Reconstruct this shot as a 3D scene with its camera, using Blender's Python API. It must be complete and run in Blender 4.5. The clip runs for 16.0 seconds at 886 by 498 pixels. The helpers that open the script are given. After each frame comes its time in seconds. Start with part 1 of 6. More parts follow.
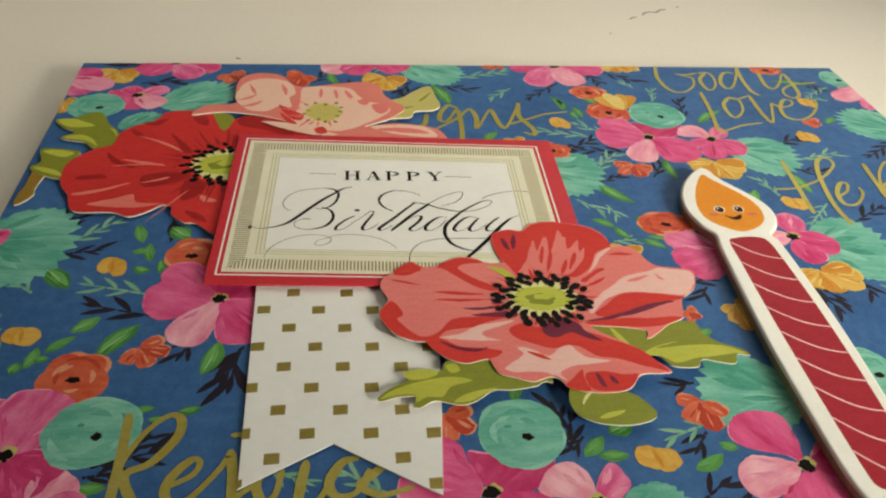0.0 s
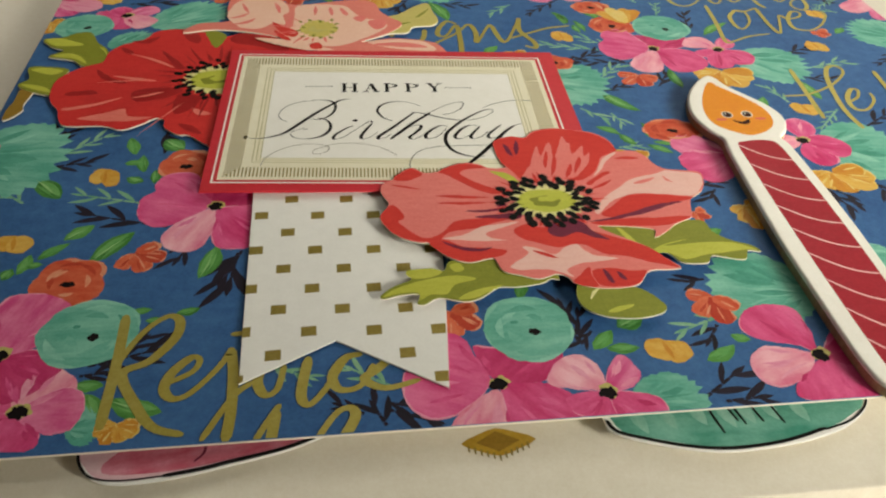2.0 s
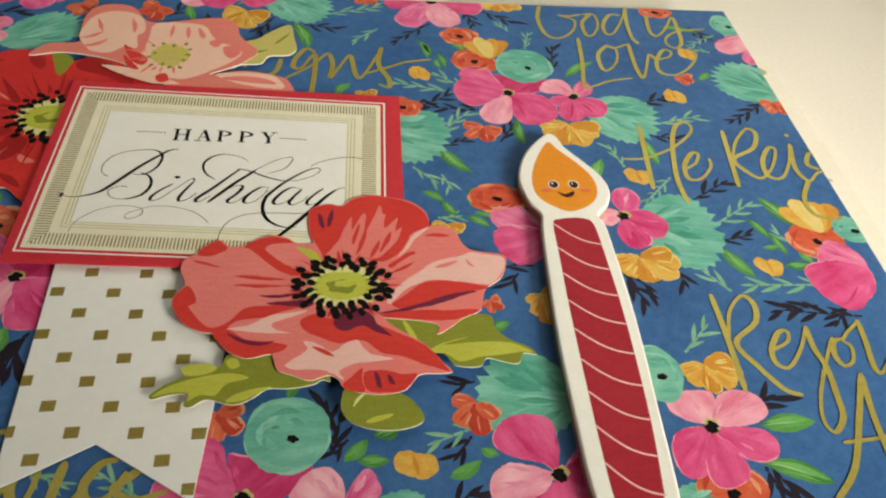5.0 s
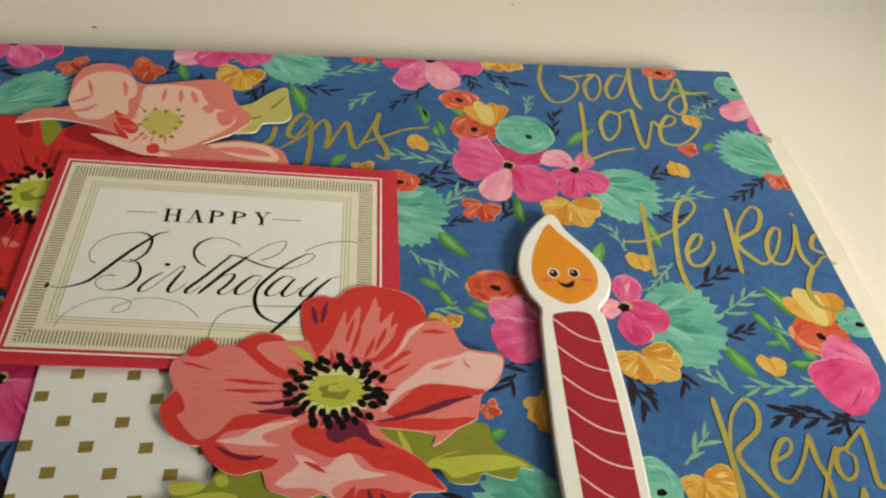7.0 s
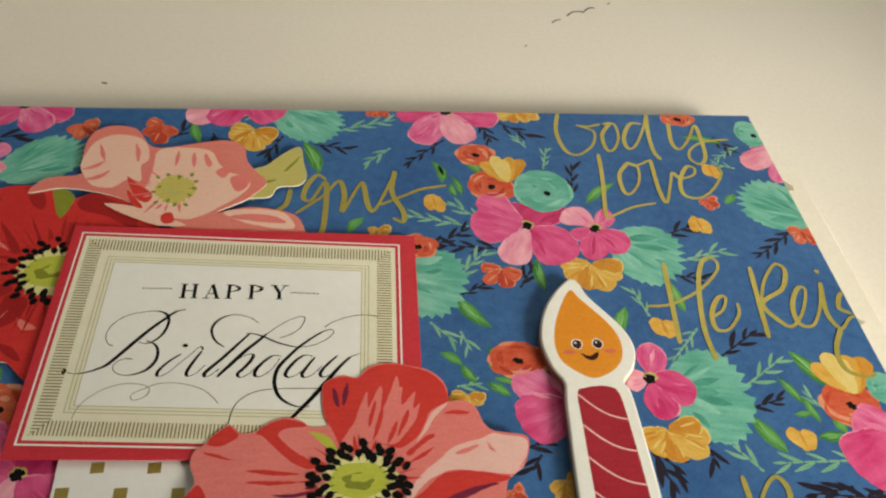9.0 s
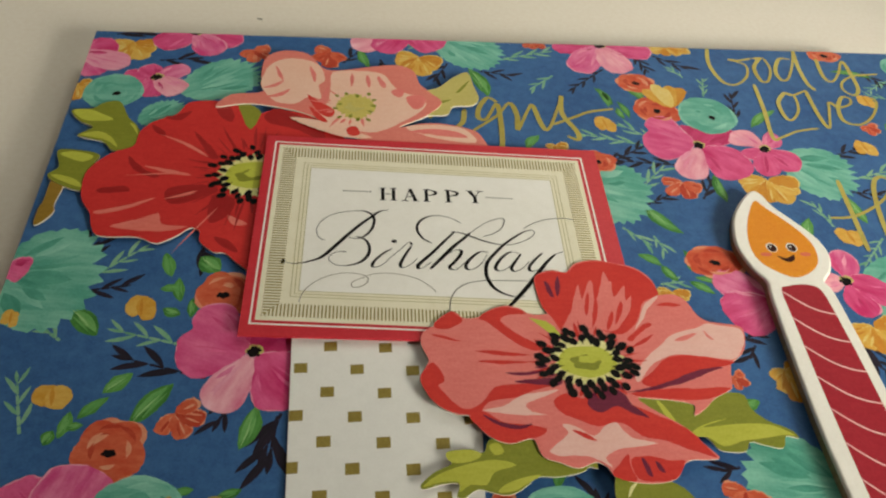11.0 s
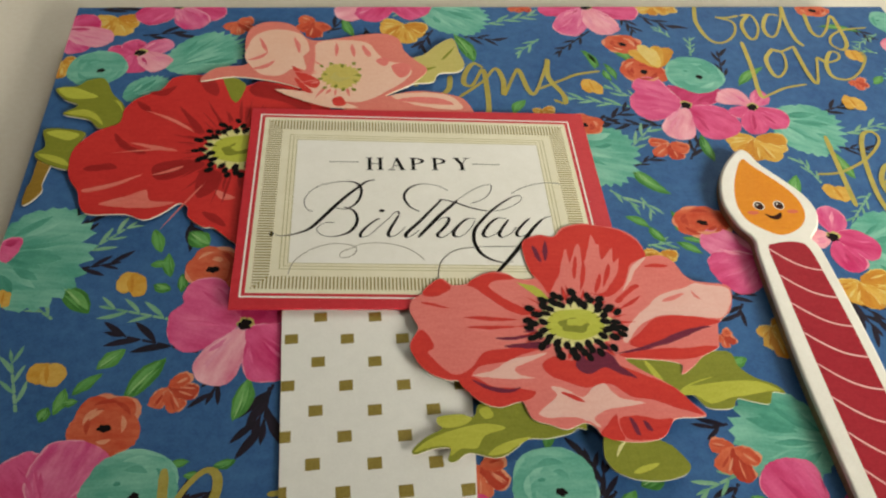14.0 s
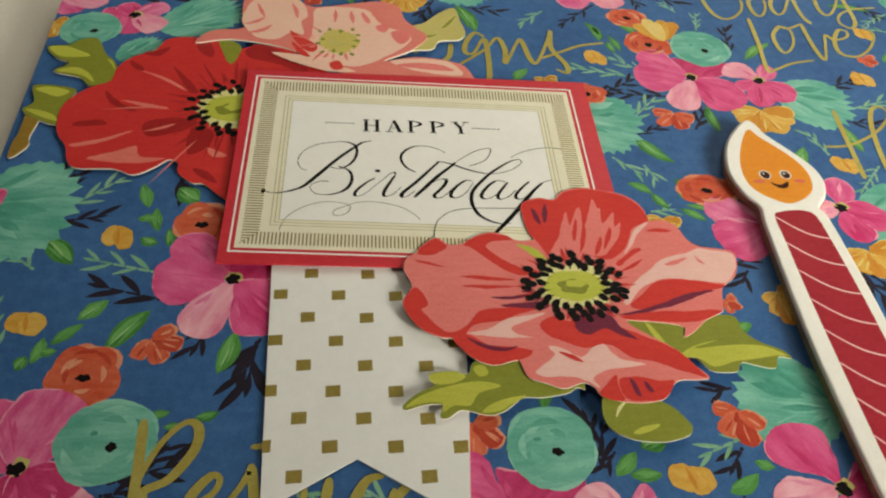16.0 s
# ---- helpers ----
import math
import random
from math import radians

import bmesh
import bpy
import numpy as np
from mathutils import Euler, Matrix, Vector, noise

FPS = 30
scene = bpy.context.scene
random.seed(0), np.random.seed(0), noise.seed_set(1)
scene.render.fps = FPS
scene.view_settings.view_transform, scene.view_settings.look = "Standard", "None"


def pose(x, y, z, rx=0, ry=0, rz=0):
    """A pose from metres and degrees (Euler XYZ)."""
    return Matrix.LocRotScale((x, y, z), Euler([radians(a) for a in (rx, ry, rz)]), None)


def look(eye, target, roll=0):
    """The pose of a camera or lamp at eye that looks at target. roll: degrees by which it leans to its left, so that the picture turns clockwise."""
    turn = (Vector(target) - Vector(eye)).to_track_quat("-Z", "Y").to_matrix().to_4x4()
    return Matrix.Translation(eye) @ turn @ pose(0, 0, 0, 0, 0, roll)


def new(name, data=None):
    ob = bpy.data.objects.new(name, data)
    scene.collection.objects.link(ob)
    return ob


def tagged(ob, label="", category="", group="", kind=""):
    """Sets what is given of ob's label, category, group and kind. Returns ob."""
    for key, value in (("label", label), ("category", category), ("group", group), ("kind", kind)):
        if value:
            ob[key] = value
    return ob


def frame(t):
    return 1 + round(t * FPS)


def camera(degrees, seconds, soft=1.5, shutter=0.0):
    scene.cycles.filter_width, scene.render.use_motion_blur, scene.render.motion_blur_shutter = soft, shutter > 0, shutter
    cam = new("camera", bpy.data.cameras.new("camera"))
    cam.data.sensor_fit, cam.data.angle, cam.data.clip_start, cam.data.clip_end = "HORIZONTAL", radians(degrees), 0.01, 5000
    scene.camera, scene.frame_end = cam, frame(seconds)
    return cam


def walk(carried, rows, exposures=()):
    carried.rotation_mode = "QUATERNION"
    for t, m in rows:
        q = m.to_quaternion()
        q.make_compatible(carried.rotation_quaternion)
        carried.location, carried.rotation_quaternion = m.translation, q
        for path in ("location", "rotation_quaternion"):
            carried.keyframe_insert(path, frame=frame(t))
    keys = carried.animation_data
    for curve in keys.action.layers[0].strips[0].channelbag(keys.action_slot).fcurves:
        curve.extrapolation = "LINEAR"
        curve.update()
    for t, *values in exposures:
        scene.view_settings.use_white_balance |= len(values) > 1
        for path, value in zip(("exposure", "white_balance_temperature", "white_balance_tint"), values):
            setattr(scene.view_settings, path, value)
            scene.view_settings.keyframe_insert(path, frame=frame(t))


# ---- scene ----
cam = camera(55.4, 16.0, soft=2.2)
CM = 0.01
PATH = [
    (0, (-3.357, -11.998, 8.868), (-3.109, -10.405, 7.684), 4.1),
    (0.5, (-3.226, -11.543, 8.828), (-2.992, -10.006, 7.57), 3.3),
    (1, (-3.112, -11.802, 8.223), (-2.89, -10.253, 6.977), 2.7),
    (1.5, (-3.472, -12.397, 8.047), (-3.219, -10.854, 6.801), 3.4),
    (2, (-3.363, -12.273, 7.984), (-3.12, -10.735, 6.729), 3.1),
    (2.5, (-2.511, -11.47, 8.355), (-2.34, -9.984, 7.027), 1.7),
    (3, (-3.403, -11.131, 7.907), (-3.173, -9.65, 6.584), 3.9),
    (3.5, (-3.303, -11.18, 7.848), (-3.078, -9.689, 6.534), 4.0),
    (4, (-1.379, -11.159, 8.533), (-1.153, -9.732, 7.151), 4.7),
    (4.3, (-0.918, -11.77, 9.549), (-0.626, -10.367, 8.154), 7.1),
    (4.5, (-0.762, -11.646, 10.001), (-0.487, -10.255, 8.591), 7.0),
    (5, (-0.502, -10.978, 10.419), (-0.234, -9.601, 8.994), 7.5),
    (5.2, (-0.184, -10.687, 10.635), (0.076, -9.319, 9.2), 7.6),
    (7.3, (-0.527, -9.256, 11.431), (-0.243, -7.908, 9.982), 9.1),
    (7.5, (-0.523, -9.164, 11.476), (-0.257, -7.814, 10.024), 8.3),
    (8, (-0.629, -9.21, 11.625), (-0.371, -7.868, 10.164), 8.1),
    (8.5, (-0.766, -9.036, 11.626), (-0.498, -7.701, 10.162), 8.0),
    (9, (-0.694, -8.271, 12.082), (-0.428, -6.93, 10.622), 7.7),
    (9.5, (-0.972, -8.242, 11.879), (-0.686, -6.903, 10.421), 8.3),
    (10, (-3.277, -8.787, 11.315), (-2.989, -7.44, 9.865), 8.9),
    (10.2, (-3.918, -8.979, 11.212), (-3.652, -7.61, 9.779), 8.3),
    (12.3, (-3.844, -10.591, 9.219), (-3.604, -9.201, 7.8), 6.4),
    (12.5, (-3.665, -10.733, 9.124), (-3.429, -9.334, 7.713), 6.3),
    (13, (-3.717, -10.786, 9.341), (-3.473, -9.406, 7.914), 6.6),
    (13.5, (-3.84, -10.299, 9.999), (-3.585, -8.981, 8.516), 6.8),
    (14, (-3.698, -9.644, 10.643), (-3.458, -8.321, 9.162), 5.6),
    (14.5, (-3.74, -9.409, 10.675), (-3.494, -8.082, 9.2), 5.6),
    (15, (-3.673, -9.532, 10.504), (-3.43, -8.194, 9.037), 5.5),
    (15.5, (-3.696, -9.758, 10.254), (-3.451, -8.418, 8.79), 5.9),
    (16, (-3.602, -10.004, 9.793), (-3.363, -8.655, 8.335), 6.4),
]
walk(cam, [(t, look(Vector(eye) * CM, Vector(target) * CM, roll)) for t, eye, target, roll in PATH],
     exposures=[(0.0, 0.06), (3.5, 0.08), (5.2, 0.03), (7.3, -0.12), (10.2, -0.12), (12.3, 0.03), (16.0, 0.03)])

# ---- world and light ----
world = bpy.data.worlds.new("world")
scene.world = world
world.use_nodes = True
world.node_tree.nodes["Background"].inputs[0].default_value = (1.0, 0.93, 0.82, 1)
world.node_tree.nodes["Background"].inputs[1].default_value = 0.02


def area_lamp(name, eye, target, size, watts, color, spread):
    data = bpy.data.lights.new(name, "AREA")
    data.shape, data.size, data.energy, data.color = "DISK", size, watts, color
    data.spread = math.radians(spread)
    ob = new(name, data)
    ob.matrix_world = look(eye, target)
    return ob


# two unseen lamps at the right of the table, a low one in front and a wider one at the back, their spread narrowed to
# darken the card's front left, and a dim fill overhead
area_lamp("side_lamp", (0.345, -0.365, 0.2), (0.10, -0.01, 0.0), 0.17, 0.33, (1.0, 0.955, 0.80), 41)
area_lamp("back_lamp", (0.40, 0.74, 0.68), (-0.10, 0.18, 0.0), 0.55, 0.32, (1.0, 0.97, 0.82), 37)
# added fill under the ceiling, only there to lift the dark shadows
area_lamp("fill_lamp", (-0.5, 0.4, 1.72), (-0.5, 0.4, 0.0), 0.5, 3.0, (1.0, 0.95, 0.80), 180)


# ---- materials ----
def srgb(r, g, b):
    f = lambda c: ((c / 255 + 0.055) / 1.055) ** 2.4 if c > 10 else c / 3294.6
    return (f(r), f(g), f(b), 1.0)


def node(nt, kind, **vals):
    n = nt.nodes.new(kind)
    for k, v in vals.items():
        n.inputs[k].default_value = v
    return n


def make_material(name, dark, light, scale=(3.0, 14.0), coord="UV", rough=0.62, metal=0.0, grain=0.05, bump=0.12,
                  lo=0.35, hi=0.68, spec=0.22, coarse=0.9, bump_scale=2600.0):
    """Two colours mixed by a coarse and a streaky noise, paper grain on top, fine relief."""
    m = bpy.data.materials.new(name)
    m.use_nodes = True
    nt = m.node_tree
    bsdf = nt.nodes["Principled BSDF"]
    tc = nt.nodes.new("ShaderNodeTexCoord")
    mp = nt.nodes.new("ShaderNodeMapping")
    mp.inputs["Scale"].default_value = (scale[0], scale[1], 1.0)
    nt.links.new(tc.outputs[coord], mp.inputs[0])
    streak = node(nt, "ShaderNodeTexNoise", Scale=1.0, Detail=3.0, Roughness=0.6)
    nt.links.new(mp.outputs[0], streak.inputs["Vector"])
    big = node(nt, "ShaderNodeTexNoise", Scale=coarse, Detail=2.0)
    nt.links.new(tc.outputs[coord], big.inputs["Vector"])
    add = nt.nodes.new("ShaderNodeMath")
    add.operation = "ADD"
    nt.links.new(streak.outputs[0], add.inputs[0])
    nt.links.new(big.outputs[0], add.inputs[1])
    half = node(nt, "ShaderNodeMath")
    half.operation = "MULTIPLY"
    half.inputs[1].default_value = 0.5
    nt.links.new(add.outputs[0], half.inputs[0])
    ramp = nt.nodes.new("ShaderNodeValToRGB")
    ramp.color_ramp.elements[0].position, ramp.color_ramp.elements[1].position = lo, hi
    ramp.color_ramp.elements[0].color, ramp.color_ramp.elements[1].color = dark, light
    nt.links.new(half.outputs[0], ramp.inputs[0])
    fine = node(nt, "ShaderNodeTexNoise", Scale=bump_scale, Detail=3.0)
    nt.links.new(tc.outputs["Object"], fine.inputs["Vector"])
    mix = nt.nodes.new("ShaderNodeMixRGB")
    mix.blend_type = "SOFT_LIGHT"
    mix.inputs[0].default_value = grain * 6
    nt.links.new(ramp.outputs[0], mix.inputs[1])
    nt.links.new(fine.outputs[0], mix.inputs[2])
    nt.links.new(mix.outputs[0], bsdf.inputs["Base Color"])
    bm_ = node(nt, "ShaderNodeBump", Strength=bump, Distance=0.00008)
    nt.links.new(fine.outputs[0], bm_.inputs["Height"])
    nt.links.new(bm_.outputs[0], bsdf.inputs["Normal"])
    bsdf.inputs["Roughness"].default_value = rough
    bsdf.inputs["Metallic"].default_value = metal
    bsdf.inputs["Specular IOR Level"].default_value = spec
    return m


MAT = {}


def ink(name, d, l, **kw):
    MAT[name] = make_material(name, srgb(*d), srgb(*l), **kw)


# printed papers and inks
BRUSH = dict(scale=(1.2, 5.0), coarse=1.6, lo=0.37, hi=0.66)
ink("blue_paper", (46, 87, 139), (65, 109, 161), scale=(5.0, 5.0), coarse=0.6)
ink("petal_h", (200, 42, 106), (228, 104, 154), **BRUSH)
ink("petal_d", (184, 34, 92), (210, 70, 124), **BRUSH)
ink("petal_p", (208, 66, 128), (236, 146, 182), **BRUSH)
ink("petal_hp", (208, 62, 122), (230, 116, 162), **BRUSH)
ink("petal_pl", (218, 104, 148), (240, 164, 190), **BRUSH)
ink("petal_l", (222, 118, 148), (245, 190, 202), **BRUSH)
ink("petal_rim", (224, 132, 164), (236, 172, 190))
ink("teal", (84, 160, 141), (130, 193, 173), scale=(1.1, 6.0), coarse=1.4, lo=0.4, hi=0.62)
ink("teal_dark", (63, 140, 121), (95, 170, 149), scale=(1.1, 6.0), coarse=1.4, lo=0.4, hi=0.62)
ink("teal_pale", (107, 176, 157), (146, 204, 185), scale=(1.1, 6.0), coarse=1.4, lo=0.4, hi=0.62)
ink("teal_mid", (98, 170, 151), (124, 188, 168), scale=(1.1, 6.0))
ink("teal_deep", (74, 150, 131), (106, 176, 156), scale=(1.1, 6.0))
ink("yellow", (204, 147, 46), (221, 183, 93), scale=(4.0, 9.0))
ink("yellow_dark", (192, 123, 33), (211, 154, 56), scale=(4.0, 9.0))
ink("yellow_pale", (217, 185, 89), (224, 204, 139), scale=(4.0, 9.0))
ink("orange", (196, 70, 41), (215, 114, 80), scale=(4.0, 9.0))
ink("orange_dark", (173, 50, 31), (194, 78, 51), scale=(4.0, 9.0))
ink("orange_pale", (216, 127, 94), (221, 165, 134), scale=(4.0, 9.0))
ink("leaf_green", (56, 116, 50), (92, 154, 74), scale=(1.5, 12.0), lo=0.4, hi=0.62)
ink("leaf_pale", (140, 190, 120), (172, 208, 148), scale=(2.0, 12.0))
ink("leaf_light", (87, 152, 78), (127, 179, 106), scale=(2.0, 12.0))
ink("spray_green", (96, 156, 122), (149, 189, 156), scale=(2.0, 12.0))
ink("plum_black", (22, 17, 28), (40, 30, 46), scale=(2.0, 12.0))
ink("eye_black", (14, 10, 12), (26, 18, 20), spec=0.1)
# die-cut pieces
ink("salmon", (224, 119, 113), (232, 133, 127), rough=0.65)
ink("coral_red", (204, 52, 46), (214, 64, 54), rough=0.65)
ink("coral_pale", (233, 182, 172), (238, 194, 185), rough=0.55)
ink("plum", (106, 26, 54), (119, 33, 64), rough=0.55)
ink("lime", (180, 182, 64), (195, 195, 80), rough=0.55)
ink("leaf_olive", (127, 132, 39), (139, 144, 49), rough=0.55)
ink("cream_ink", (218, 212, 142), (228, 223, 162), rough=0.55)
ink("eye_green", (184, 188, 66), (196, 199, 82), rough=0.55)
ink("red_base", (200, 43, 42), (210, 53, 49), rough=0.65)
ink("red_dark", (155, 27, 28), (169, 35, 35), rough=0.55)
ink("red_pale", (223, 112, 101), (229, 129, 116), rough=0.55)
ink("pink_base", (221, 123, 111), (226, 134, 122), rough=0.55)
ink("pink_pale", (235, 189, 167), (238, 198, 179), rough=0.55)
ink("yellow_eye", (197, 180, 93), (206, 191, 107), rough=0.55)
ink("leaf_tan", (190, 179, 102), (200, 188, 113), rough=0.55)
ink("stem_brown", (143, 112, 38), (161, 127, 49), rough=0.55)
ink("white_card", (236, 235, 232), (242, 241, 238), scale=(6.0, 6.0), rough=0.6)
ink("cream_card", (230, 222, 206), (238, 231, 217), scale=(6.0, 6.0), rough=0.6)
ink("grey_card", (176, 168, 146), (192, 184, 162), scale=(6.0, 6.0), rough=0.75)
ink("label_red", (200, 48, 60), (208, 57, 67), rough=0.45)
ink("label_white", (240, 238, 232), (246, 244, 239), scale=(5.0, 5.0), rough=0.5)
ink("label_cream", (234, 228, 203), (241, 236, 214), scale=(5.0, 5.0), rough=0.5)
ink("black_ink", (12, 10, 9), (20, 17, 15), rough=0.6, spec=0.1)
ink("grey_ink", (120, 114, 102), (150, 142, 128), rough=0.5)
ink("candle_white", (232, 228, 220), (240, 237, 230), scale=(4.0, 4.0), rough=0.45, spec=0.35)
ink("candle_red", (158, 34, 48), (168, 42, 55), rough=0.6, spec=0.18)
ink("candle_line", (231, 173, 173), (238, 192, 191), rough=0.34)
ink("flame_orange", (222, 138, 30), (229, 149, 42), rough=0.6, spec=0.18)
ink("brown_ink", (52, 22, 16), (64, 30, 22), rough=0.6, spec=0.1)
ink("cheek", (214, 104, 80), (221, 114, 92), rough=0.6)
ink("chip_edge", (150, 128, 98), (182, 160, 128), rough=0.8)
ink("tag_orange", (220, 151, 37), (230, 165, 51), rough=0.4)
ink("pencil", (92, 84, 76), (150, 140, 126), scale=(8.0, 8.0), rough=0.6)
ink("pink_wash", (187, 60, 88), (217, 153, 170), scale=(1.2, 5.0), coarse=2.0)
ink("pink_wash_pale", (214, 168, 181), (224, 199, 203), scale=(1.2, 5.0))
ink("teal_wash", (62, 138, 118), (126, 183, 165), scale=(1.2, 4.0), coarse=2.0)
ink("teal_wash_pale", (112, 174, 154), (160, 199, 184), scale=(1.2, 6.0))
ink("gold_foil", (164, 150, 62), (180, 168, 88), scale=(9.0, 9.0), rough=0.5, metal=0.4, spec=0.4, bump=0.3)
ink("gold_matte", (142, 124, 58), (162, 144, 76), scale=(9.0, 9.0), rough=0.45, metal=0.35, bump=0.3)
ink("gold_warm", (190, 152, 48), (206, 172, 74), scale=(9.0, 9.0), rough=0.45, metal=0.3)
ink("gold_pale", (176, 168, 112), (190, 182, 128), scale=(9.0, 9.0), rough=0.5)
ink("tabletop", (229, 220, 207), (239, 231, 219), coord="Object", scale=(9.0, 9.0), coarse=4.0, rough=0.38, bump=0.04, bump_scale=900.0)
ink("wall_paint", (222, 212, 194), (232, 224, 208), coord="Object", scale=(3.0, 3.0), rough=0.8)
ink("floor_wood", (120, 84, 54), (160, 118, 80), coord="Object", scale=(2.0, 24.0), rough=0.5)


# ---- building tools, in centimetres ----
RND = random.Random(7)
HALF_W, BACK, FRONT = 8.89, 6.36, -6.33     # the card's front cover
COVER = 0.6                                 # height of its top


def empty(name, x=0.0, y=0.0, z=0.0):
    ob = new(name)
    ob.matrix_world = pose(x * CM, y * CM, z * CM)
    ob.empty_display_size = 0.01
    return ob


def mesh_object(name, verts, faces, mats, slots, uvs, parent=None, label=""):
    me = bpy.data.meshes.new(name)
    me.from_pydata([(x * CM, y * CM, z * CM) for x, y, z in verts], [], faces)
    for m in mats:
        me.materials.append(MAT[m])
    me.polygons.foreach_set("material_index", slots)
    layer = me.uv_layers.new(name="uv")
    flat = [c for loop in me.loops for c in uvs[loop.vertex_index]]
    layer.data.foreach_set("uv", flat)
    me.update()
    ob = new(name, me)
    if parent is not None:
        ob.parent = parent
        ob.matrix_parent_inverse = parent.matrix_world.inverted()
    if label:
        ob["label"] = label
    return ob


class Sheet:
    """Collects flat and raised pieces of one part, then links them as one mesh."""

    def __init__(self):
        self.v, self.f, self.s, self.uv, self.mats = [], [], [], [], []

    def slot(self, mat):
        if mat not in self.mats:
            self.mats.append(mat)
        return self.mats.index(mat)

    def poly(self, pts, z, mat, axis=(1.0, 0.0), seed=None):
        if len(pts) < 3:
            return
        o = RND.uniform(0, 50) if seed is None else seed
        n = len(self.v)
        ax, ay = axis
        for x, y in pts:
            self.v.append((x, y, z))
            self.uv.append((x * ax + y * ay + o, -x * ay + y * ax + o))
        self.f.append(list(range(n, n + len(pts))))
        self.s.append(self.slot(mat))

    def slab(self, pts, z0, z1, top, side, round_edge=0.0, steps=1):
        """A piece cut from thick stock: top, bottom and side, the top edge rounded where asked."""
        if signed_area(pts) < 0:
            pts = pts[::-1]
        n0, k = len(self.v), len(pts)
        rings = [(0.0, z0)]
        if round_edge:
            for i in range(steps + 1):
                a = math.pi / 2 * i / steps
                rings.append((round_edge * (1 - math.cos(a)), z1 - round_edge * (1 - math.sin(a))))
        else:
            rings.append((0.0, z1))
        for inset, z in rings:
            for x, y in inward(pts, inset):
                self.v.append((x, y, z))
                self.uv.append((x + 3.1, y + 1.7))
        for r in range(len(rings) - 1):
            for i in range(k):
                j = (i + 1) % k
                a, b = n0 + r * k, n0 + (r + 1) * k
                self.f.append([a + i, a + j, b + j, b + i])
                self.s.append(self.slot(side if r == 0 else top))
        last = n0 + (len(rings) - 1) * k
        self.f.append(list(range(last, last + k)))
        self.s.append(self.slot(top))
        self.f.append(list(range(n0 + k - 1, n0 - 1, -1)))
        self.s.append(self.slot(side))

    def link(self, name, parent=None, label=""):
        if not self.f:
            return None
        return mesh_object(name, self.v, self.f, self.mats, self.s, self.uv, parent, label)


def signed_area(pts):
    return 0.5 * sum(a[0] * b[1] - b[0] * a[1] for a, b in zip(pts, pts[1:] + pts[:1]))


def inward(pts, d):
    if not d:
        return pts
    out, k = [], len(pts)
    for i in range(k):
        a, b = Vector(pts[i - 1]), Vector(pts[(i + 1) % k])
        t = (b - a).normalized() if (b - a).length > 1e-9 else Vector((1, 0))
        out.append((pts[i][0] - t.y * d, pts[i][1] + t.x * d))
    return out


def smooth(pts, n=5, closed=True):
    """A round line through the control points."""
    k, out = len(pts), []
    for i in range(k if closed else k - 1):
        p = [Vector(pts[(i + j) % k]) if closed else Vector(pts[min(max(i + j, 0), k - 1)]) for j in (-1, 0, 1, 2)]
        for s in range(n):
            t = s / n
            q = 0.5 * ((2 * p[1]) + (p[2] - p[0]) * t + (2 * p[0] - 5 * p[1] + 4 * p[2] - p[3]) * t * t
                       + (3 * p[1] - p[0] - 3 * p[2] + p[3]) * t ** 3)
            out.append((q.x, q.y))
    if not closed:
        out.append(tuple(pts[-1]))
    return out


def clip(pts, x0=-HALF_W, x1=HALF_W, y0=FRONT, y1=BACK):
    """Cut a printed shape at the cover's edges."""
    for axis, lim, sign in ((0, x0, 1), (0, x1, -1), (1, y0, 1), (1, y1, -1)):
        out = []
        for a, b in zip(pts, pts[1:] + pts[:1]):
            ia, ib = (a[axis] - lim) * sign >= 0, (b[axis] - lim) * sign >= 0
            if ia:
                out.append(a)
            if ia != ib:
                t = (lim - a[axis]) / (b[axis] - a[axis])
                out.append((a[0] + (b[0] - a[0]) * t, a[1] + (b[1] - a[1]) * t))
        pts = out
        if len(pts) < 3:
            return []
    return pts


BANDS = {}


def level(band):
    """Ink layers a few microns apart, so that none lies in the plane of another."""
    BANDS[band] = BANDS.get(band, 0) + 1
    return COVER + 0.0006 + band * 0.0011 + (BANDS[band] % 110) * 0.00001


def lens_shape(b, t, w, n=9, bend=0.0, blunt=1.0, wob=0.06, shift=0.0):
    """A leaf between two points."""
    b, t = Vector(b), Vector(t)
    d = t - b
    side = Vector((-d.y, d.x)).normalized()
    left, right = [], []
    for i in range(1, n):
        s = i / n
        prof = math.sin(math.pi * s ** (1 + shift)) ** blunt * w / 2
        c = b + d * s + side * bend * math.sin(math.pi * s) * d.length
        left.append(c + side * prof * (1 + RND.uniform(-wob, wob)))
        right.append(c - side * prof * (1 + RND.uniform(-wob, wob)))
    pts = [b] + left + [t] + right[::-1]
    return [(p.x, p.y) for p in pts]


def petal_shape(b, t, w, grow=0.0):
    b, t = Vector(b), Vector(t)
    d = t - b
    L = d.length
    d.normalize()
    side = Vector((-d.y, d.x))
    left, right = [], []
    n = 12
    for i in range(n + 1):
        s = i / n
        prof = (s ** 0.62) * ((1 - s) ** 0.36) / 0.655 * (w / 2 + grow)
        c = b + d * s * (L + grow)
        wob = 1 + 0.05 * math.sin(7 * s + w * 20) + RND.uniform(-0.03, 0.03)
        left.append(c + side * prof * wob)
        right.append(c - side * prof * wob)
    pts = left + right[::-1][1:-1]
    return [(p.x, p.y) for p in pts]


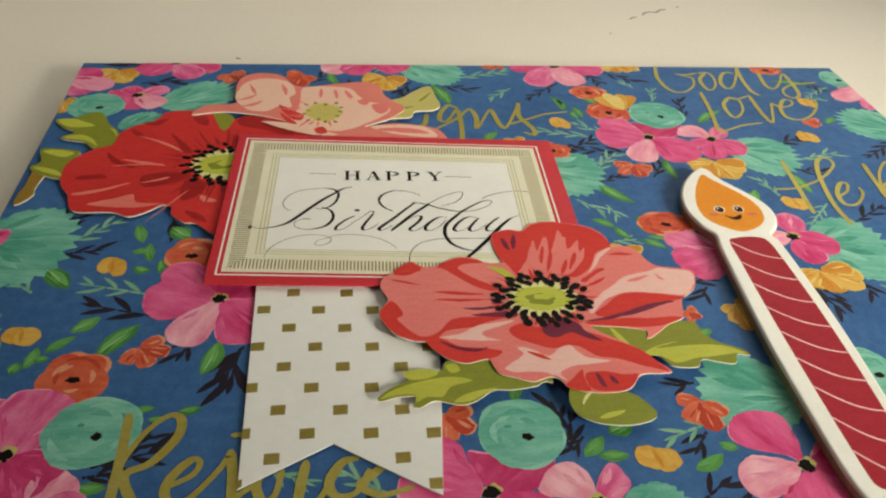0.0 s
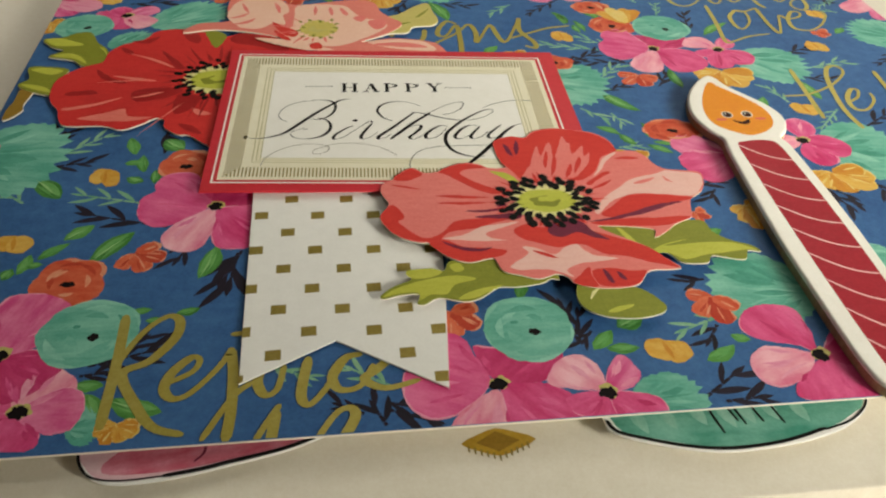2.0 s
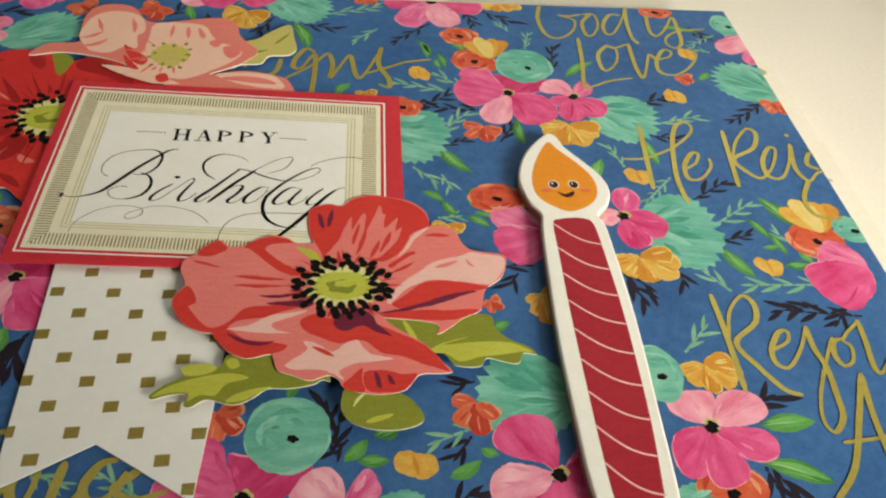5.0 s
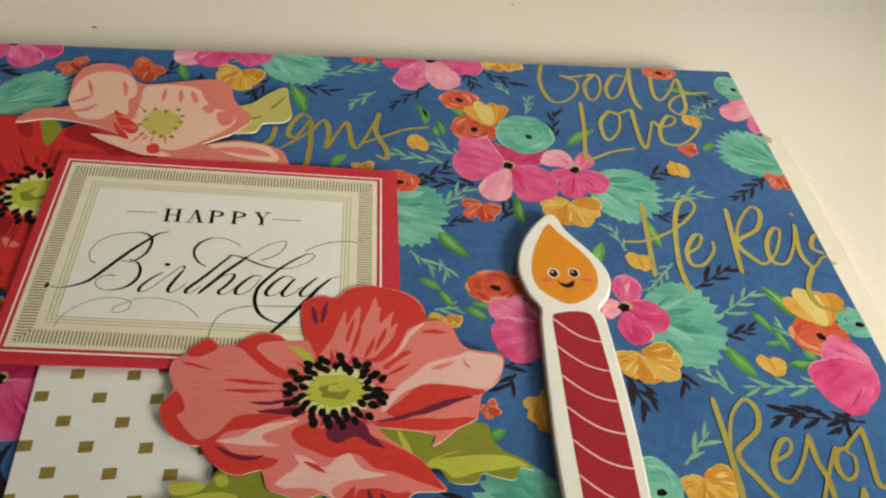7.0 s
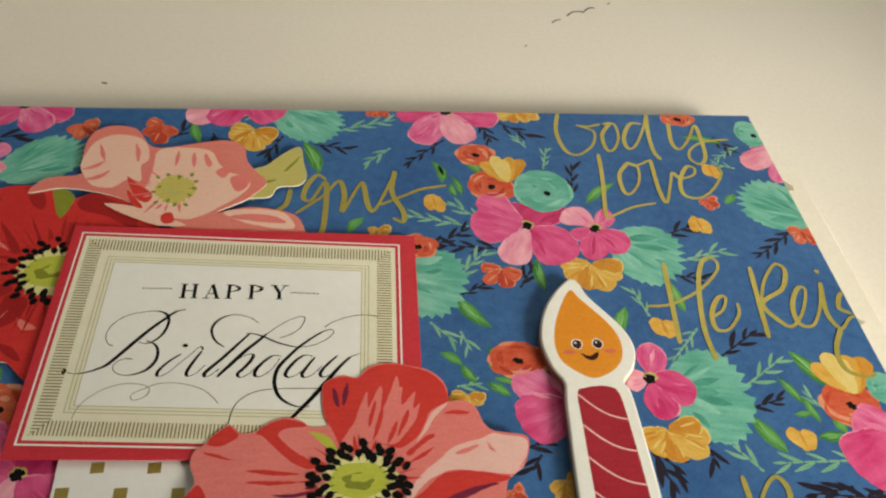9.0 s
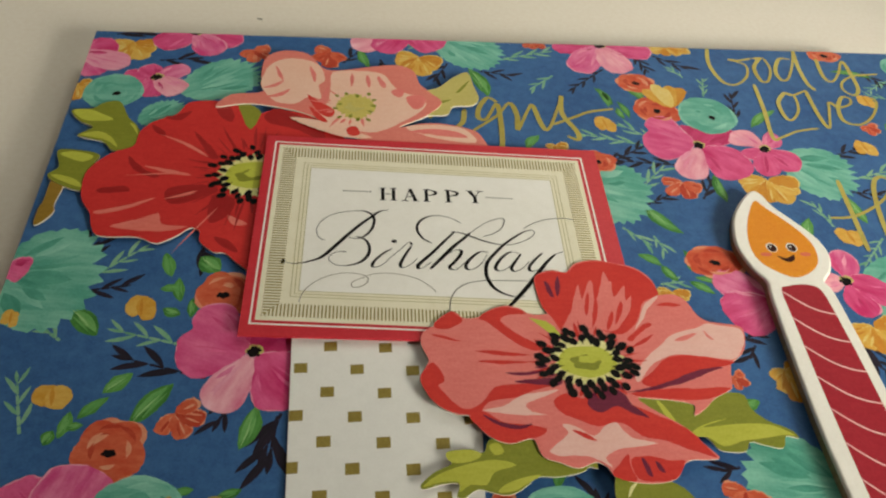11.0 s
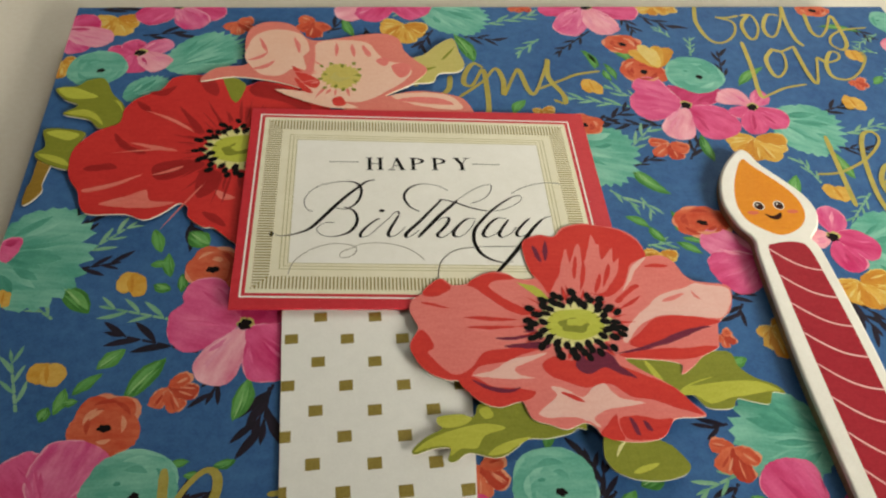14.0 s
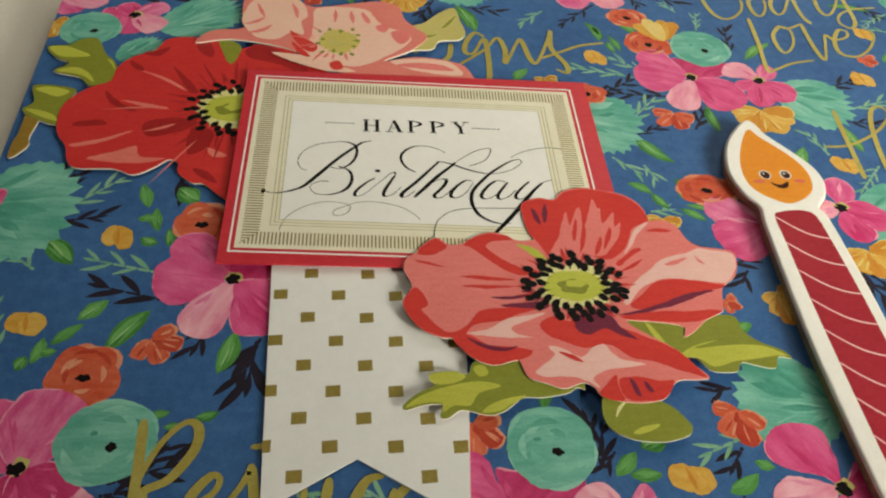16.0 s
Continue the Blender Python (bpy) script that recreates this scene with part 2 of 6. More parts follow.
def blob_shape(c, rx, ry, turn=0.0, lobes=0, depth=0.0, wob=0.05, n=26):
    ph = RND.uniform(0, 6)
    out = []
    for i in range(n):
        a = 2 * math.pi * i / n
        r = 1 + wob * math.sin(2 * a + ph) + wob * 0.7 * math.sin(5 * a + ph * 2) + depth * abs(math.sin(lobes * a / 2 + ph)) - depth / 2
        x, y = rx * r * math.cos(a), ry * r * math.sin(a)
        out.append((c[0] + x * math.cos(turn) - y * math.sin(turn), c[1] + x * math.sin(turn) + y * math.cos(turn)))
    return out


def unit(b, t):
    d = Vector((t[0] - b[0], t[1] - b[1]))
    d.normalize()
    return (d.x, d.y)


# ---- printed motifs ----
TONE = {"m": "petal_hp", "h": "petal_h", "d": "petal_d", "p": "petal_p", "l": "petal_l"}


def ragged(pts, amp=0.012):
    """A brushed edge: the outline cut finer and pushed in and out a little."""
    out, k = [], len(pts)
    drift = 0.0
    for i in range(k):
        a, b = pts[i], pts[(i + 1) % k]
        n = max(1, int(math.dist(a, b) / 0.045))
        for m in range(n):
            drift = 0.55 * drift + RND.uniform(-amp, amp)
            x, y = a[0] + (b[0] - a[0]) * m / n, a[1] + (b[1] - a[1]) * m / n
            d = math.dist(a, b) or 1.0
            out.append((x - (b[1] - a[1]) / d * drift, y + (b[0] - a[0]) / d * drift))
    return out


NEAR = {"m": ("petal_h", "petal_p", "petal_h"), "h": ("petal_hp", "petal_d", "petal_hp"), "d": ("petal_h", "petal_h", "petal_d"),
        "p": ("petal_pl", "petal_hp", "petal_pl"), "l": ("petal_rim", "petal_pl", "petal_rim")}


def paint_petal(sh, c, edge, tone):
    """One gouache petal: a pale slip of paper at one side, the wash, and brush strokes from the eye outwards."""
    m = (sum(p[0] for p in edge) / len(edge), sum(p[1] for p in edge) / len(edge))
    ax = unit(c, m) if math.dist(c, m) > 1e-6 else (1.0, 0.0)
    off = (RND.uniform(-0.02, 0.02), RND.uniform(-0.02, 0.02))
    sh.poly(clip(ragged([(m[0] + (x - m[0]) * 1.01 + off[0], m[1] + (y - m[1]) * 1.01 + off[1]) for x, y in edge], 0.008)), level(4), "petal_rim", ax)
    sh.poly(clip(ragged(edge)), level(4), TONE[tone], ax)
    far = sorted(edge, key=lambda p: -math.dist(p, c))[:max(6, len(edge) // 2)]
    for k in range(4):
        tip = RND.choice(far)
        s0, s1 = RND.uniform(0.2, 0.5), RND.uniform(0.72, 0.93)
        a = (c[0] + (tip[0] - c[0]) * s0, c[1] + (tip[1] - c[1]) * s0)
        b = (c[0] + (tip[0] - c[0]) * s1, c[1] + (tip[1] - c[1]) * s1)
        sh.poly(clip(ragged(lens_shape(a, b, RND.uniform(0.03, 0.09), bend=RND.uniform(-0.08, 0.08)), 0.006)), level(5), RND.choice(NEAR[tone]), ax)


def dark_eye(sh, c):
    sh.poly(clip(ragged(blob_shape((c[0] + 0.02, c[1] + 0.03), 0.115, 0.11, wob=0.12))), level(6), "leaf_tan")
    sh.poly(clip(ragged(blob_shape(c, 0.098, 0.088, wob=0.12), 0.008)), level(7), "eye_black")
    for k in range(6):
        a = RND.uniform(0, 6.3)
        sh.poly(clip(blob_shape((c[0] + 0.095 * math.cos(a), c[1] + 0.085 * math.sin(a)), 0.024, 0.024)), level(7), "eye_black")


def pink_flower(cover, c, petals, eye=True):
    sh = Sheet()
    for tx, ty, w, tone in petals:
        paint_petal(sh, c, smooth(petal_shape(c, (tx, ty), w * 1.12), 2), tone)
    if eye:
        dark_eye(sh, c)
    sh.link("pink_flower", cover, "printed pink five-petal flower with a dark eye")


# the petals of the flowers that the paper's pattern repeats, from their eye
LARGE = [
    ("d", [(-0.06, 0.13), (-0.16, 0.38), (-0.2, 0.64), (0.01, 0.6), (0.32, 0.6), (0.61, 0.55), (0.84, 0.49), (0.84, 0.3), (0.66, 0.08), (0.4, -0.02), (0.12, -0.02)]),
    ("m", [(-0.06, 0.1), (-0.2, 0.49), (-0.33, 0.83), (-0.56, 0.92), (-0.81, 0.83), (-0.94, 0.61), (-0.9, 0.44), (-1.06, 0.28), (-1.1, 0.01), (-1.03, -0.25), (-0.83, -0.43), (-0.55, -0.39), (-0.25, -0.17)]),
    ("h", [(0.05, -0.05), (0.4, 0.0), (0.67, -0.06), (0.86, -0.27), (0.92, -0.58), (0.8, -0.83), (0.56, -0.98), (0.29, -1.01), (0.08, -0.92), (0.0, -0.62), (0.0, -0.31)]),
    ("l", [(-0.02, -0.06), (-0.26, -0.19), (-0.52, -0.39), (-0.67, -0.66), (-0.63, -0.86), (-0.49, -0.99), (-0.27, -1.02), (-0.11, -0.92), (-0.01, -0.67), (0.02, -0.31)]),
]
SMALL = [
    ("h", [(-0.05, 0.0), (-0.28, 0.05), (-0.5, -0.05), (-0.48, -0.23), (-0.32, -0.32), (-0.17, -0.18)]),
    ("h", [(-0.01, -0.05), (0.1, -0.36), (0.13, -0.57), (0.05, -0.73), (-0.15, -0.8), (-0.34, -0.75), (-0.4, -0.49), (-0.26, -0.23)]),
    ("h", [(0.04, 0.0), (0.38, -0.03), (0.59, -0.14), (0.63, -0.35), (0.51, -0.61), (0.3, -0.67), (0.1, -0.6), (0.02, -0.32)]),
    ("p", [(0.02, 0.03), (0.07, 0.3), (0.2, 0.5), (0.34, 0.59), (0.44, 0.41), (0.48, 0.24), (0.3, 0.06)]),
    ("l", [(-0.02, 0.03), (-0.27, 0.1), (-0.54, 0.13), (-0.66, 0.25), (-0.5, 0.52), (-0.24, 0.63), (-0.06, 0.52), (0.02, 0.3)]),
]
ROUND = [
    ("l", [(-0.02, 0.01), (-0.14, 0.18), (-0.28, 0.18), (-0.38, 0.02), (-0.4, -0.15), (-0.28, -0.24), (-0.12, -0.16)]),
    ("p", [(0.01, 0.02), (-0.06, 0.2), (-0.12, 0.41), (-0.07, 0.58), (0.06, 0.71), (0.22, 0.72), (0.36, 0.6), (0.4, 0.39), (0.31, 0.18), (0.13, 0.02)]),
    ("h", [(0.01, -0.02), (0.19, -0.2), (0.34, -0.42), (0.35, -0.61), (0.26, -0.73), (0.11, -0.79), (-0.07, -0.76), (-0.2, -0.56), (-0.18, -0.3)]),
    ("h", [(0.03, 0.0), (0.3, 0.16), (0.51, 0.11), (0.7, -0.05), (0.76, -0.24), (0.66, -0.43), (0.55, -0.53), (0.4, -0.53), (0.24, -0.32)]),
]
FRONT_FLOWER = [
    ("d", [(0.08, 0.08), (0.42, 0.47), (0.67, 0.49), (0.69, 0.11), (0.55, -0.25), (0.36, -0.3), (0.08, -0.08)]),
    ("h", [(-0.09, -0.09), (-0.45, -0.37), (-0.58, -0.6), (-0.39, -0.7), (0.15, -0.69), (0.43, -0.66), (0.43, -0.27), (0.09, -0.07)]),
    ("h", [(-0.04, 0.08), (-0.18, 0.19), (-0.58, 0.31), (-0.79, 0.48), (-0.76, 0.71), (-0.55, 0.91), (-0.24, 0.94), (0.03, 0.87), (0.07, 0.62), (0.06, 0.32)]),
    ("l", [(-0.07, 0.0), (-0.26, 0.13), (-0.62, 0.21), (-0.85, 0.08), (-0.94, -0.16), (-0.85, -0.37), (-0.64, -0.44), (-0.33, -0.3)]),
]
BROAD_FLOWER = [
    ("h", [(-0.05, -0.02), (-0.34, 0.0), (-0.58, -0.13), (-0.67, -0.47), (-0.58, -0.74), (-0.33, -0.75), (-0.13, -0.49)]),
    ("h", [(-0.02, -0.05), (0.16, -0.24), (0.32, -0.51), (0.28, -0.78), (-0.01, -0.93), (-0.24, -0.85), (-0.25, -0.49)]),
    ("m", [(0.05, -0.01), (0.43, -0.01), (0.75, -0.08), (0.87, -0.26), (0.82, -0.47), (0.59, -0.56), (0.33, -0.49), (0.13, -0.23)]),
    ("l", [(-0.02, 0.05), (-0.3, 0.13), (-0.51, 0.28), (-0.51, 0.48), (-0.29, 0.59), (0.05, 0.62), (0.21, 0.53), (0.11, 0.2)]),
    ("l", [(0.05, 0.06), (0.2, 0.45), (0.45, 0.6), (0.77, 0.55), (0.92, 0.36), (0.88, 0.16), (0.61, 0.03), (0.31, 0.0)]),
]



def pattern_flower(cover, c, petals):
    sh = Sheet()
    for tone, edge in petals:
        paint_petal(sh, c, smooth([(c[0] + x, c[1] + y) for x, y in edge], 3), tone)
    dark_eye(sh, c)
    sh.link("pink_flower", cover, "printed pink five-petal flower with a dark eye")


def teal_flower(cover, cx, cy, rx, ry):
    sh = Sheet()
    sh.poly(clip(blob_shape((cx, cy), rx * 1.03, ry * 1.03, wob=0.04)), level(5), "teal_pale")
    sh.poly(clip(ragged(blob_shape((cx, cy), rx, ry, wob=0.04))), level(5), "teal")
    for k in range(8):
        r = RND.uniform(0.35, 0.9)
        a0 = RND.uniform(0, 6.3)
        arc = [(cx + rx * r * math.cos(a0 + 0.13 * i), cy + ry * r * math.sin(a0 + 0.13 * i)) for i in range(9)]
        sh.poly(clip(ragged(ribbon_outline(arc, lambda s: 0.09 * rx / 0.5 * math.sin(math.pi * s) + 0.004), 0.006)), level(6),
                ("teal_mid", "teal_mid", "teal_pale", "teal_deep")[k % 4], (1, 0))
    sh.poly(clip(ragged(blob_shape((cx + 0.07, cy - 0.14 * ry), 0.072, 0.064, wob=0.1), 0.008)), level(7), "eye_black")
    sh.poly(clip(blob_shape((cx - 0.16, cy + 0.2 * ry), 0.05, 0.03, wob=0.1)), level(7), "teal_dark")
    sh.link("teal_flower", cover, "printed round teal flower with a dark eye")


def ribbon_outline(line, width):
    left, right, k = [], [], len(line)
    for i, p in enumerate(line):
        a, b = Vector(line[max(i - 1, 0)]), Vector(line[min(i + 1, k - 1)])
        d = b - a
        if d.length < 1e-9:
            continue
        d.normalize()
        h = width(i / (k - 1)) / 2
        left.append((p[0] - d.y * h, p[1] + d.x * h))
        right.append((p[0] + d.y * h, p[1] - d.x * h))
    return left + right[::-1]


def fan_leaf(cover, bx, by, tx, ty, w):
    sh = Sheet()
    d = Vector((tx - bx, ty - by))
    L = d.length
    ax = unit((bx, by), (tx, ty))
    out, teeth = [], 26
    for i in range(teeth * 2):
        a = -math.pi + 2 * math.pi * i / (teeth * 2)
        far = max(0.0, math.cos(a))
        rough = RND.uniform(0, 0.04)
        notch = (0.08 + 3.2 * rough if i % 2 else 0.0) * (0.3 + far) + rough
        u = 0.5 * L + 0.52 * L * math.cos(a) * (1 - notch)
        v = w / 2 * math.sin(a) * (1 - notch * 0.8) * (1 + 0.12 * math.cos(a))
        out.append((bx + ax[0] * u - ax[1] * v, by + ax[1] * u + ax[0] * v))
    sh.poly(clip(ragged(out, 0.008)), level(2), "teal", ax)
    for k in range(9):
        a = -0.75 + 1.5 * k / 8 + RND.uniform(-0.06, 0.06)
        r0, r1 = L * RND.uniform(0.12, 0.4), L * RND.uniform(0.62, 0.9) * (1 - 0.25 * abs(a))
        ca, sa = math.cos(a * w / L * 0.8), math.sin(a * w / L * 0.8)
        dirv = (ax[0] * ca - ax[1] * sa, ax[1] * ca + ax[0] * sa)
        sh.poly(clip(lens_shape((bx + dirv[0] * r0, by + dirv[1] * r0), (bx + dirv[0] * r1, by + dirv[1] * r1), RND.uniform(0.03, 0.14) * w)),
                level(3), RND.choice(["teal_dark", "teal_pale", "teal", "teal_dark"]), dirv)
    sh.link("teal_leaf", cover, "printed serrated teal leaf")


def fan_of_petals(sh, cx, cy, rx, ry, way, count, rim, tones):
    """Overlapping brushed petals that spread from a base at one side."""
    base = (cx - 0.62 * rx * math.cos(way), cy - 0.62 * ry * math.sin(way))
    for k in range(count):
        a = way + (k - (count - 1) / 2) * 3.5 / count
        far = 1.5 - 0.55 * abs(k - (count - 1) / 2) / count * 2 + RND.uniform(-0.08, 0.08)
        t = (base[0] + rx * far * math.cos(a), base[1] + ry * far * math.sin(a))
        w = 1.0 * (rx + ry) / 2 * RND.uniform(0.85, 1.1)
        edge = smooth(petal_shape(base, t, w), 2)
        sh.poly(clip(ragged(smooth(petal_shape(base, (t[0] + 0.02, t[1] + 0.015), w, 0.01), 2))), level(3), rim, unit(base, t))
        sh.poly(clip(ragged(edge, 0.014)), level(3), tones[k % len(tones)], unit(base, t))
        for m in range(2):
            o = RND.uniform(-0.25, 0.25) * w
            d = unit(base, t)
            p = (base[0] + (t[0] - base[0]) * 0.35 - d[1] * o * 0.5, base[1] + (t[1] - base[1]) * 0.35 + d[0] * o * 0.5)
            q = (base[0] + (t[0] - base[0]) * 0.9 - d[1] * o, base[1] + (t[1] - base[1]) * 0.9 + d[0] * o)
            sh.poly(clip(lens_shape(p, q, 0.1 * w)), level(4), RND.choice([rim, tones[-1]]), d)


def yellow_flower(cover, cx, cy, rx, ry):
    sh = Sheet()
    fan_of_petals(sh, cx, cy, rx, ry, RND.uniform(-1.9, -1.2), 6, "yellow_pale", ("yellow", "yellow", "yellow_dark"))
    sh.link("yellow_flower", cover, "printed ragged yellow flower")


def yellow_bud(cover, cx, cy, rx, ry):
    sh = Sheet()
    turn = RND.uniform(-0.5, 0.5)
    sh.poly(clip(ragged(blob_shape((cx - rx * 0.35, cy + ry * 0.1), rx * 0.68, ry * 0.8, turn))), level(4), "yellow")
    sh.poly(clip(ragged(blob_shape((cx + rx * 0.35, cy - ry * 0.1), rx * 0.68, ry * 0.85, -turn))), level(4), "yellow")
    sh.poly(clip(lens_shape((cx - rx * 0.1, cy + ry * 0.7), (cx + rx * 0.1, cy - ry * 0.7), rx * 0.25)), level(5), "yellow_dark", (0, 1))
    sh.link("yellow_bud", cover, "small printed yellow bud")


def tulip(cover, cx, cy, rx, ry):
    sh = Sheet()
    base = (cx + 0.05 * rx, cy - ry * 1.05)
    for dx, top, w, mat in ((-0.95, 0.35, 0.8, "yellow"), (0.95, 0.55, 0.8, "yellow_dark"), (-0.35, 0.85, 0.8, "yellow_pale"), (0.4, 0.7, 0.8, "yellow"), (0.0, 0.55, 0.8, "yellow_pale")):
        t = (cx + dx * rx, cy + top * ry)
        sh.poly(clip(ragged(smooth(petal_shape(base, t, w * rx), 2))), level(5), mat, unit(base, t))
    sh.link("yellow_tulip", cover, "printed yellow tulip with open petals")


def poppy(cover, cx, cy, rx, ry):
    sh = Sheet()
    if rx <= 0.36:
        fan_of_petals(sh, cx, cy, rx * 1.05, ry * 1.05, RND.uniform(-2.2, -0.7), 4, "orange_pale", ("orange", "orange", "orange_dark"))
        sh.link("orange_flower", cover, "printed orange-red poppy bud")
        return
    sh.poly(clip(ragged(blob_shape((cx, cy), rx * 1.03, ry * 1.03, lobes=5, depth=0.16, n=36))), level(3), "orange_pale")
    sh.poly(clip(ragged(blob_shape((cx, cy), rx, ry, lobes=5, depth=0.16, n=36))), level(3), "orange")
    for k in range(8):
        r = RND.uniform(0.4, 0.85)
        a0 = RND.uniform(0, 6.3)
        arc = [(cx + rx * r * math.cos(a0 + 0.14 * i), cy + ry * r * math.sin(a0 + 0.14 * i)) for i in range(8)]
        sh.poly(clip(ribbon_outline(arc, lambda s: 0.16 * rx * math.sin(math.pi * s) + 0.004)), level(4),
                RND.choice(["orange_dark", "orange_pale", "orange_dark"]))
    sh.poly(clip(ragged(blob_shape((cx, cy - 0.05 * ry), 0.085, 0.07, wob=0.15), 0.008)), level(5), "eye_black")
    sh.link("orange_flower", cover, "printed orange-red poppy")


def leaf(cover, bx, by, tx, ty, w):
    sh = Sheet()
    ax = unit((bx, by), (tx, ty))
    bend = RND.uniform(-0.08, 0.08)
    w *= 0.62
    at = lambda s, o: (bx + (tx - bx) * s - ax[1] * w * o, by + (ty - by) * s + ax[0] * w * o)
    sh.poly(clip(ragged(lens_shape((bx, by), (tx, ty), w, bend=bend, blunt=0.85), 0.008)), level(1), "leaf_green", ax)
    sh.poly(clip(ragged(lens_shape(at(0.12, 0.13), at(0.92, 0.1), w * 0.42, bend=bend), 0.006)), level(2), "leaf_light", ax)
    sh.poly(clip(lens_shape(at(0.2, -0.2), at(0.8, -0.14), w * 0.12, bend=bend)), level(2), "leaf_light", ax)
    if w > 0.24:
        sh.poly(clip(lens_shape(at(0.05, 0.0), at(0.7, 0.03), w * 0.07, bend=bend)), level(3), "leaf_pale", ax)
    sh.link("green_leaf", cover, "printed bright green leaf")


def twig(cover, bx, by, tx, ty, size, mat, name, label, band, fat):
    """One brushed sprig: a jointed stem whose leaves grow out of its joints."""
    sh = Sheet()
    ax = unit((bx, by), (tx, ty))
    L = math.dist((bx, by), (tx, ty))
    at = lambda s: (bx + (tx - bx) * s, by + (ty - by) * s)
    n = max(3, int(L / (size * 0.75)) + 1)
    joints = [0.12 + 0.8 * k / n for k in range(n)]
    last = max(0.3, 1 - 0.8 * size / L)
    marks = sorted(set([0.0, last] + joints))
    knots = {}
    z = level(band)

    def piece(pts, dz, axis):
        o = RND.uniform(0, 50)
        face = []
        for x, y in pts:
            key = (round(x, 4), round(y, 4))
            if key in knots and knots[key] is not None:
                face.append(knots[key])
                continue
            if key in knots:
                knots[key] = len(sh.v)
            face.append(len(sh.v))
            sh.v.append((x, y, z + (0.0 if key in knots else dz)))
            sh.uv.append((x * axis[0] + y * axis[1] + o, -x * axis[1] + y * axis[0] + o))
        if len(face) > 2:
            sh.f.append(face)
            sh.s.append(sh.slot(mat))

    for m in marks:
        knots[tuple(round(c, 4) for c in at(m))] = None
    for k, (m0, m1) in enumerate(zip(marks, marks[1:])):
        p, q = at(m0), at(m1)
        h = 0.024 - 0.008 * m0
        side = lambda c, w, e: (c[0] - ax[1] * w + ax[0] * e, c[1] + ax[0] * w + ax[1] * e)
        e = 0.1 * (m1 - m0) * L
        piece(clip([p, side(p, -h, e), side(q, -h, -e), q, side(q, h, -e), side(p, h, e)]), 0.0, ax)
    for k, m in enumerate(joints):
        p = at(m)
        sgn = 1 if k % 2 else -1
        a = sgn * RND.uniform(0.35, 0.62)
        ll = size * RND.uniform(0.95, 1.45)
        d = (ax[0] * math.cos(a) - ax[1] * math.sin(a), ax[1] * math.cos(a) + ax[0] * math.sin(a))
        piece(clip(lens_shape(p, (p[0] + d[0] * ll, p[1] + d[1] * ll), ll * fat, n=7, blunt=0.75, bend=RND.uniform(-0.05, 0.05))), 0.0003 + 0.0001 * k, d)
    piece(clip(lens_shape(at(last), (tx, ty), size * fat, n=6)), 0.0002, ax)
    sh.link(name, cover, label)


def pen_line(sh, pts, z, mat, thick, thin, lift=0.0, cut=True, n=6, up_down=True, swell=0.0):
    """A brush or pen line: down strokes thick, up strokes thin."""
    line = smooth(pts, n, closed=False)
    k = len(line)
    ws = []
    for i in range(k):
        a, b = line[max(i - 1, 0)], line[min(i + 1, k - 1)]
        d = Vector((b[0] - a[0], b[1] - a[1]))
        down = max(0.0, -d.y / d.length) if d.length > 1e-9 else 0.0
        full = math.sin(math.pi * (0.03 + 0.94 * i / max(1, k - 1))) ** swell
        ws.append(thin + (thick - thin) * min(1.0, down * 1.15) * full if up_down else thick)
    for _ in range(3):
        ws = [(ws[max(i - 1, 0)] + ws[i] + ws[min(i + 1, k - 1)]) / 3 for i in range(k)]
    pairs = []
    for i, p in enumerate(line):
        a, b = Vector(line[max(i - 1, 0)]), Vector(line[min(i + 1, k - 1)])
        d = (b - a)
        d = d.normalized() if d.length > 1e-9 else Vector((1, 0))
        h = ws[i] / 2 * (0.72 if i in (0, k - 1) else 1.0)
        pairs.append(((p[0] - d.y * h, p[1] + d.x * h), (p[0] + d.y * h, p[1] - d.x * h)))
    for i, (a, b) in enumerate(zip(pairs, pairs[1:])):
        quad = [a[0], b[0], b[1], a[1]]
        quad = clip(quad) if cut else quad
        if signed_area(quad) < 0:
            quad = quad[::-1]
        sh.poly(quad, z + i * 0.000006, mat, seed=0.0)
    for p, w in ((line[0], ws[0] * 0.72), (line[-1], ws[-1] * 0.72)):
        cap = [(p[0] + w / 2 * math.cos(0.785 * i), p[1] + w / 2 * math.sin(0.785 * i)) for i in range(8)]
        sh.poly(clip(cap) if cut else cap, z - 0.00004, mat, seed=0.0)


# ---- the room: plain shell, floor and worktop ----
def box(name, x0, x1, y0, y1, z0, z1, mat, parent=None):
    v = [(x, y, z) for z in (z0, z1) for y in (y0, y1) for x in (x0, x1)]
    f = [(0, 2, 3, 1), (4, 5, 7, 6), (0, 1, 5, 4), (1, 3, 7, 5), (3, 2, 6, 7), (2, 0, 4, 6)]
    return mesh_object(name, v, f, [mat], [0] * 6, [(a + c, b + c) for a, b, c in v], parent)


tagged(box("floor", -210, 210, -210, 210, -92, -90, "floor_wood"), "brown wooden floor of the room", "floor", kind="structure")
for nm, b in (("wall_north", (-210, 210, 200, 210)), ("wall_south", (-210, 210, -210, -200)), ("wall_east", (200, 210, -200, 200)),
              ("wall_west", (-210, -200, -200, 200))):
    tagged(box(nm, *b, -90, 175, "wall_paint"), "plain cream painted wall", "wall", kind="structure")
tagged(box("ceiling", -210, 210, -210, 210, 175, 179, "wall_paint"), "plain cream ceiling", "ceiling", kind="structure")

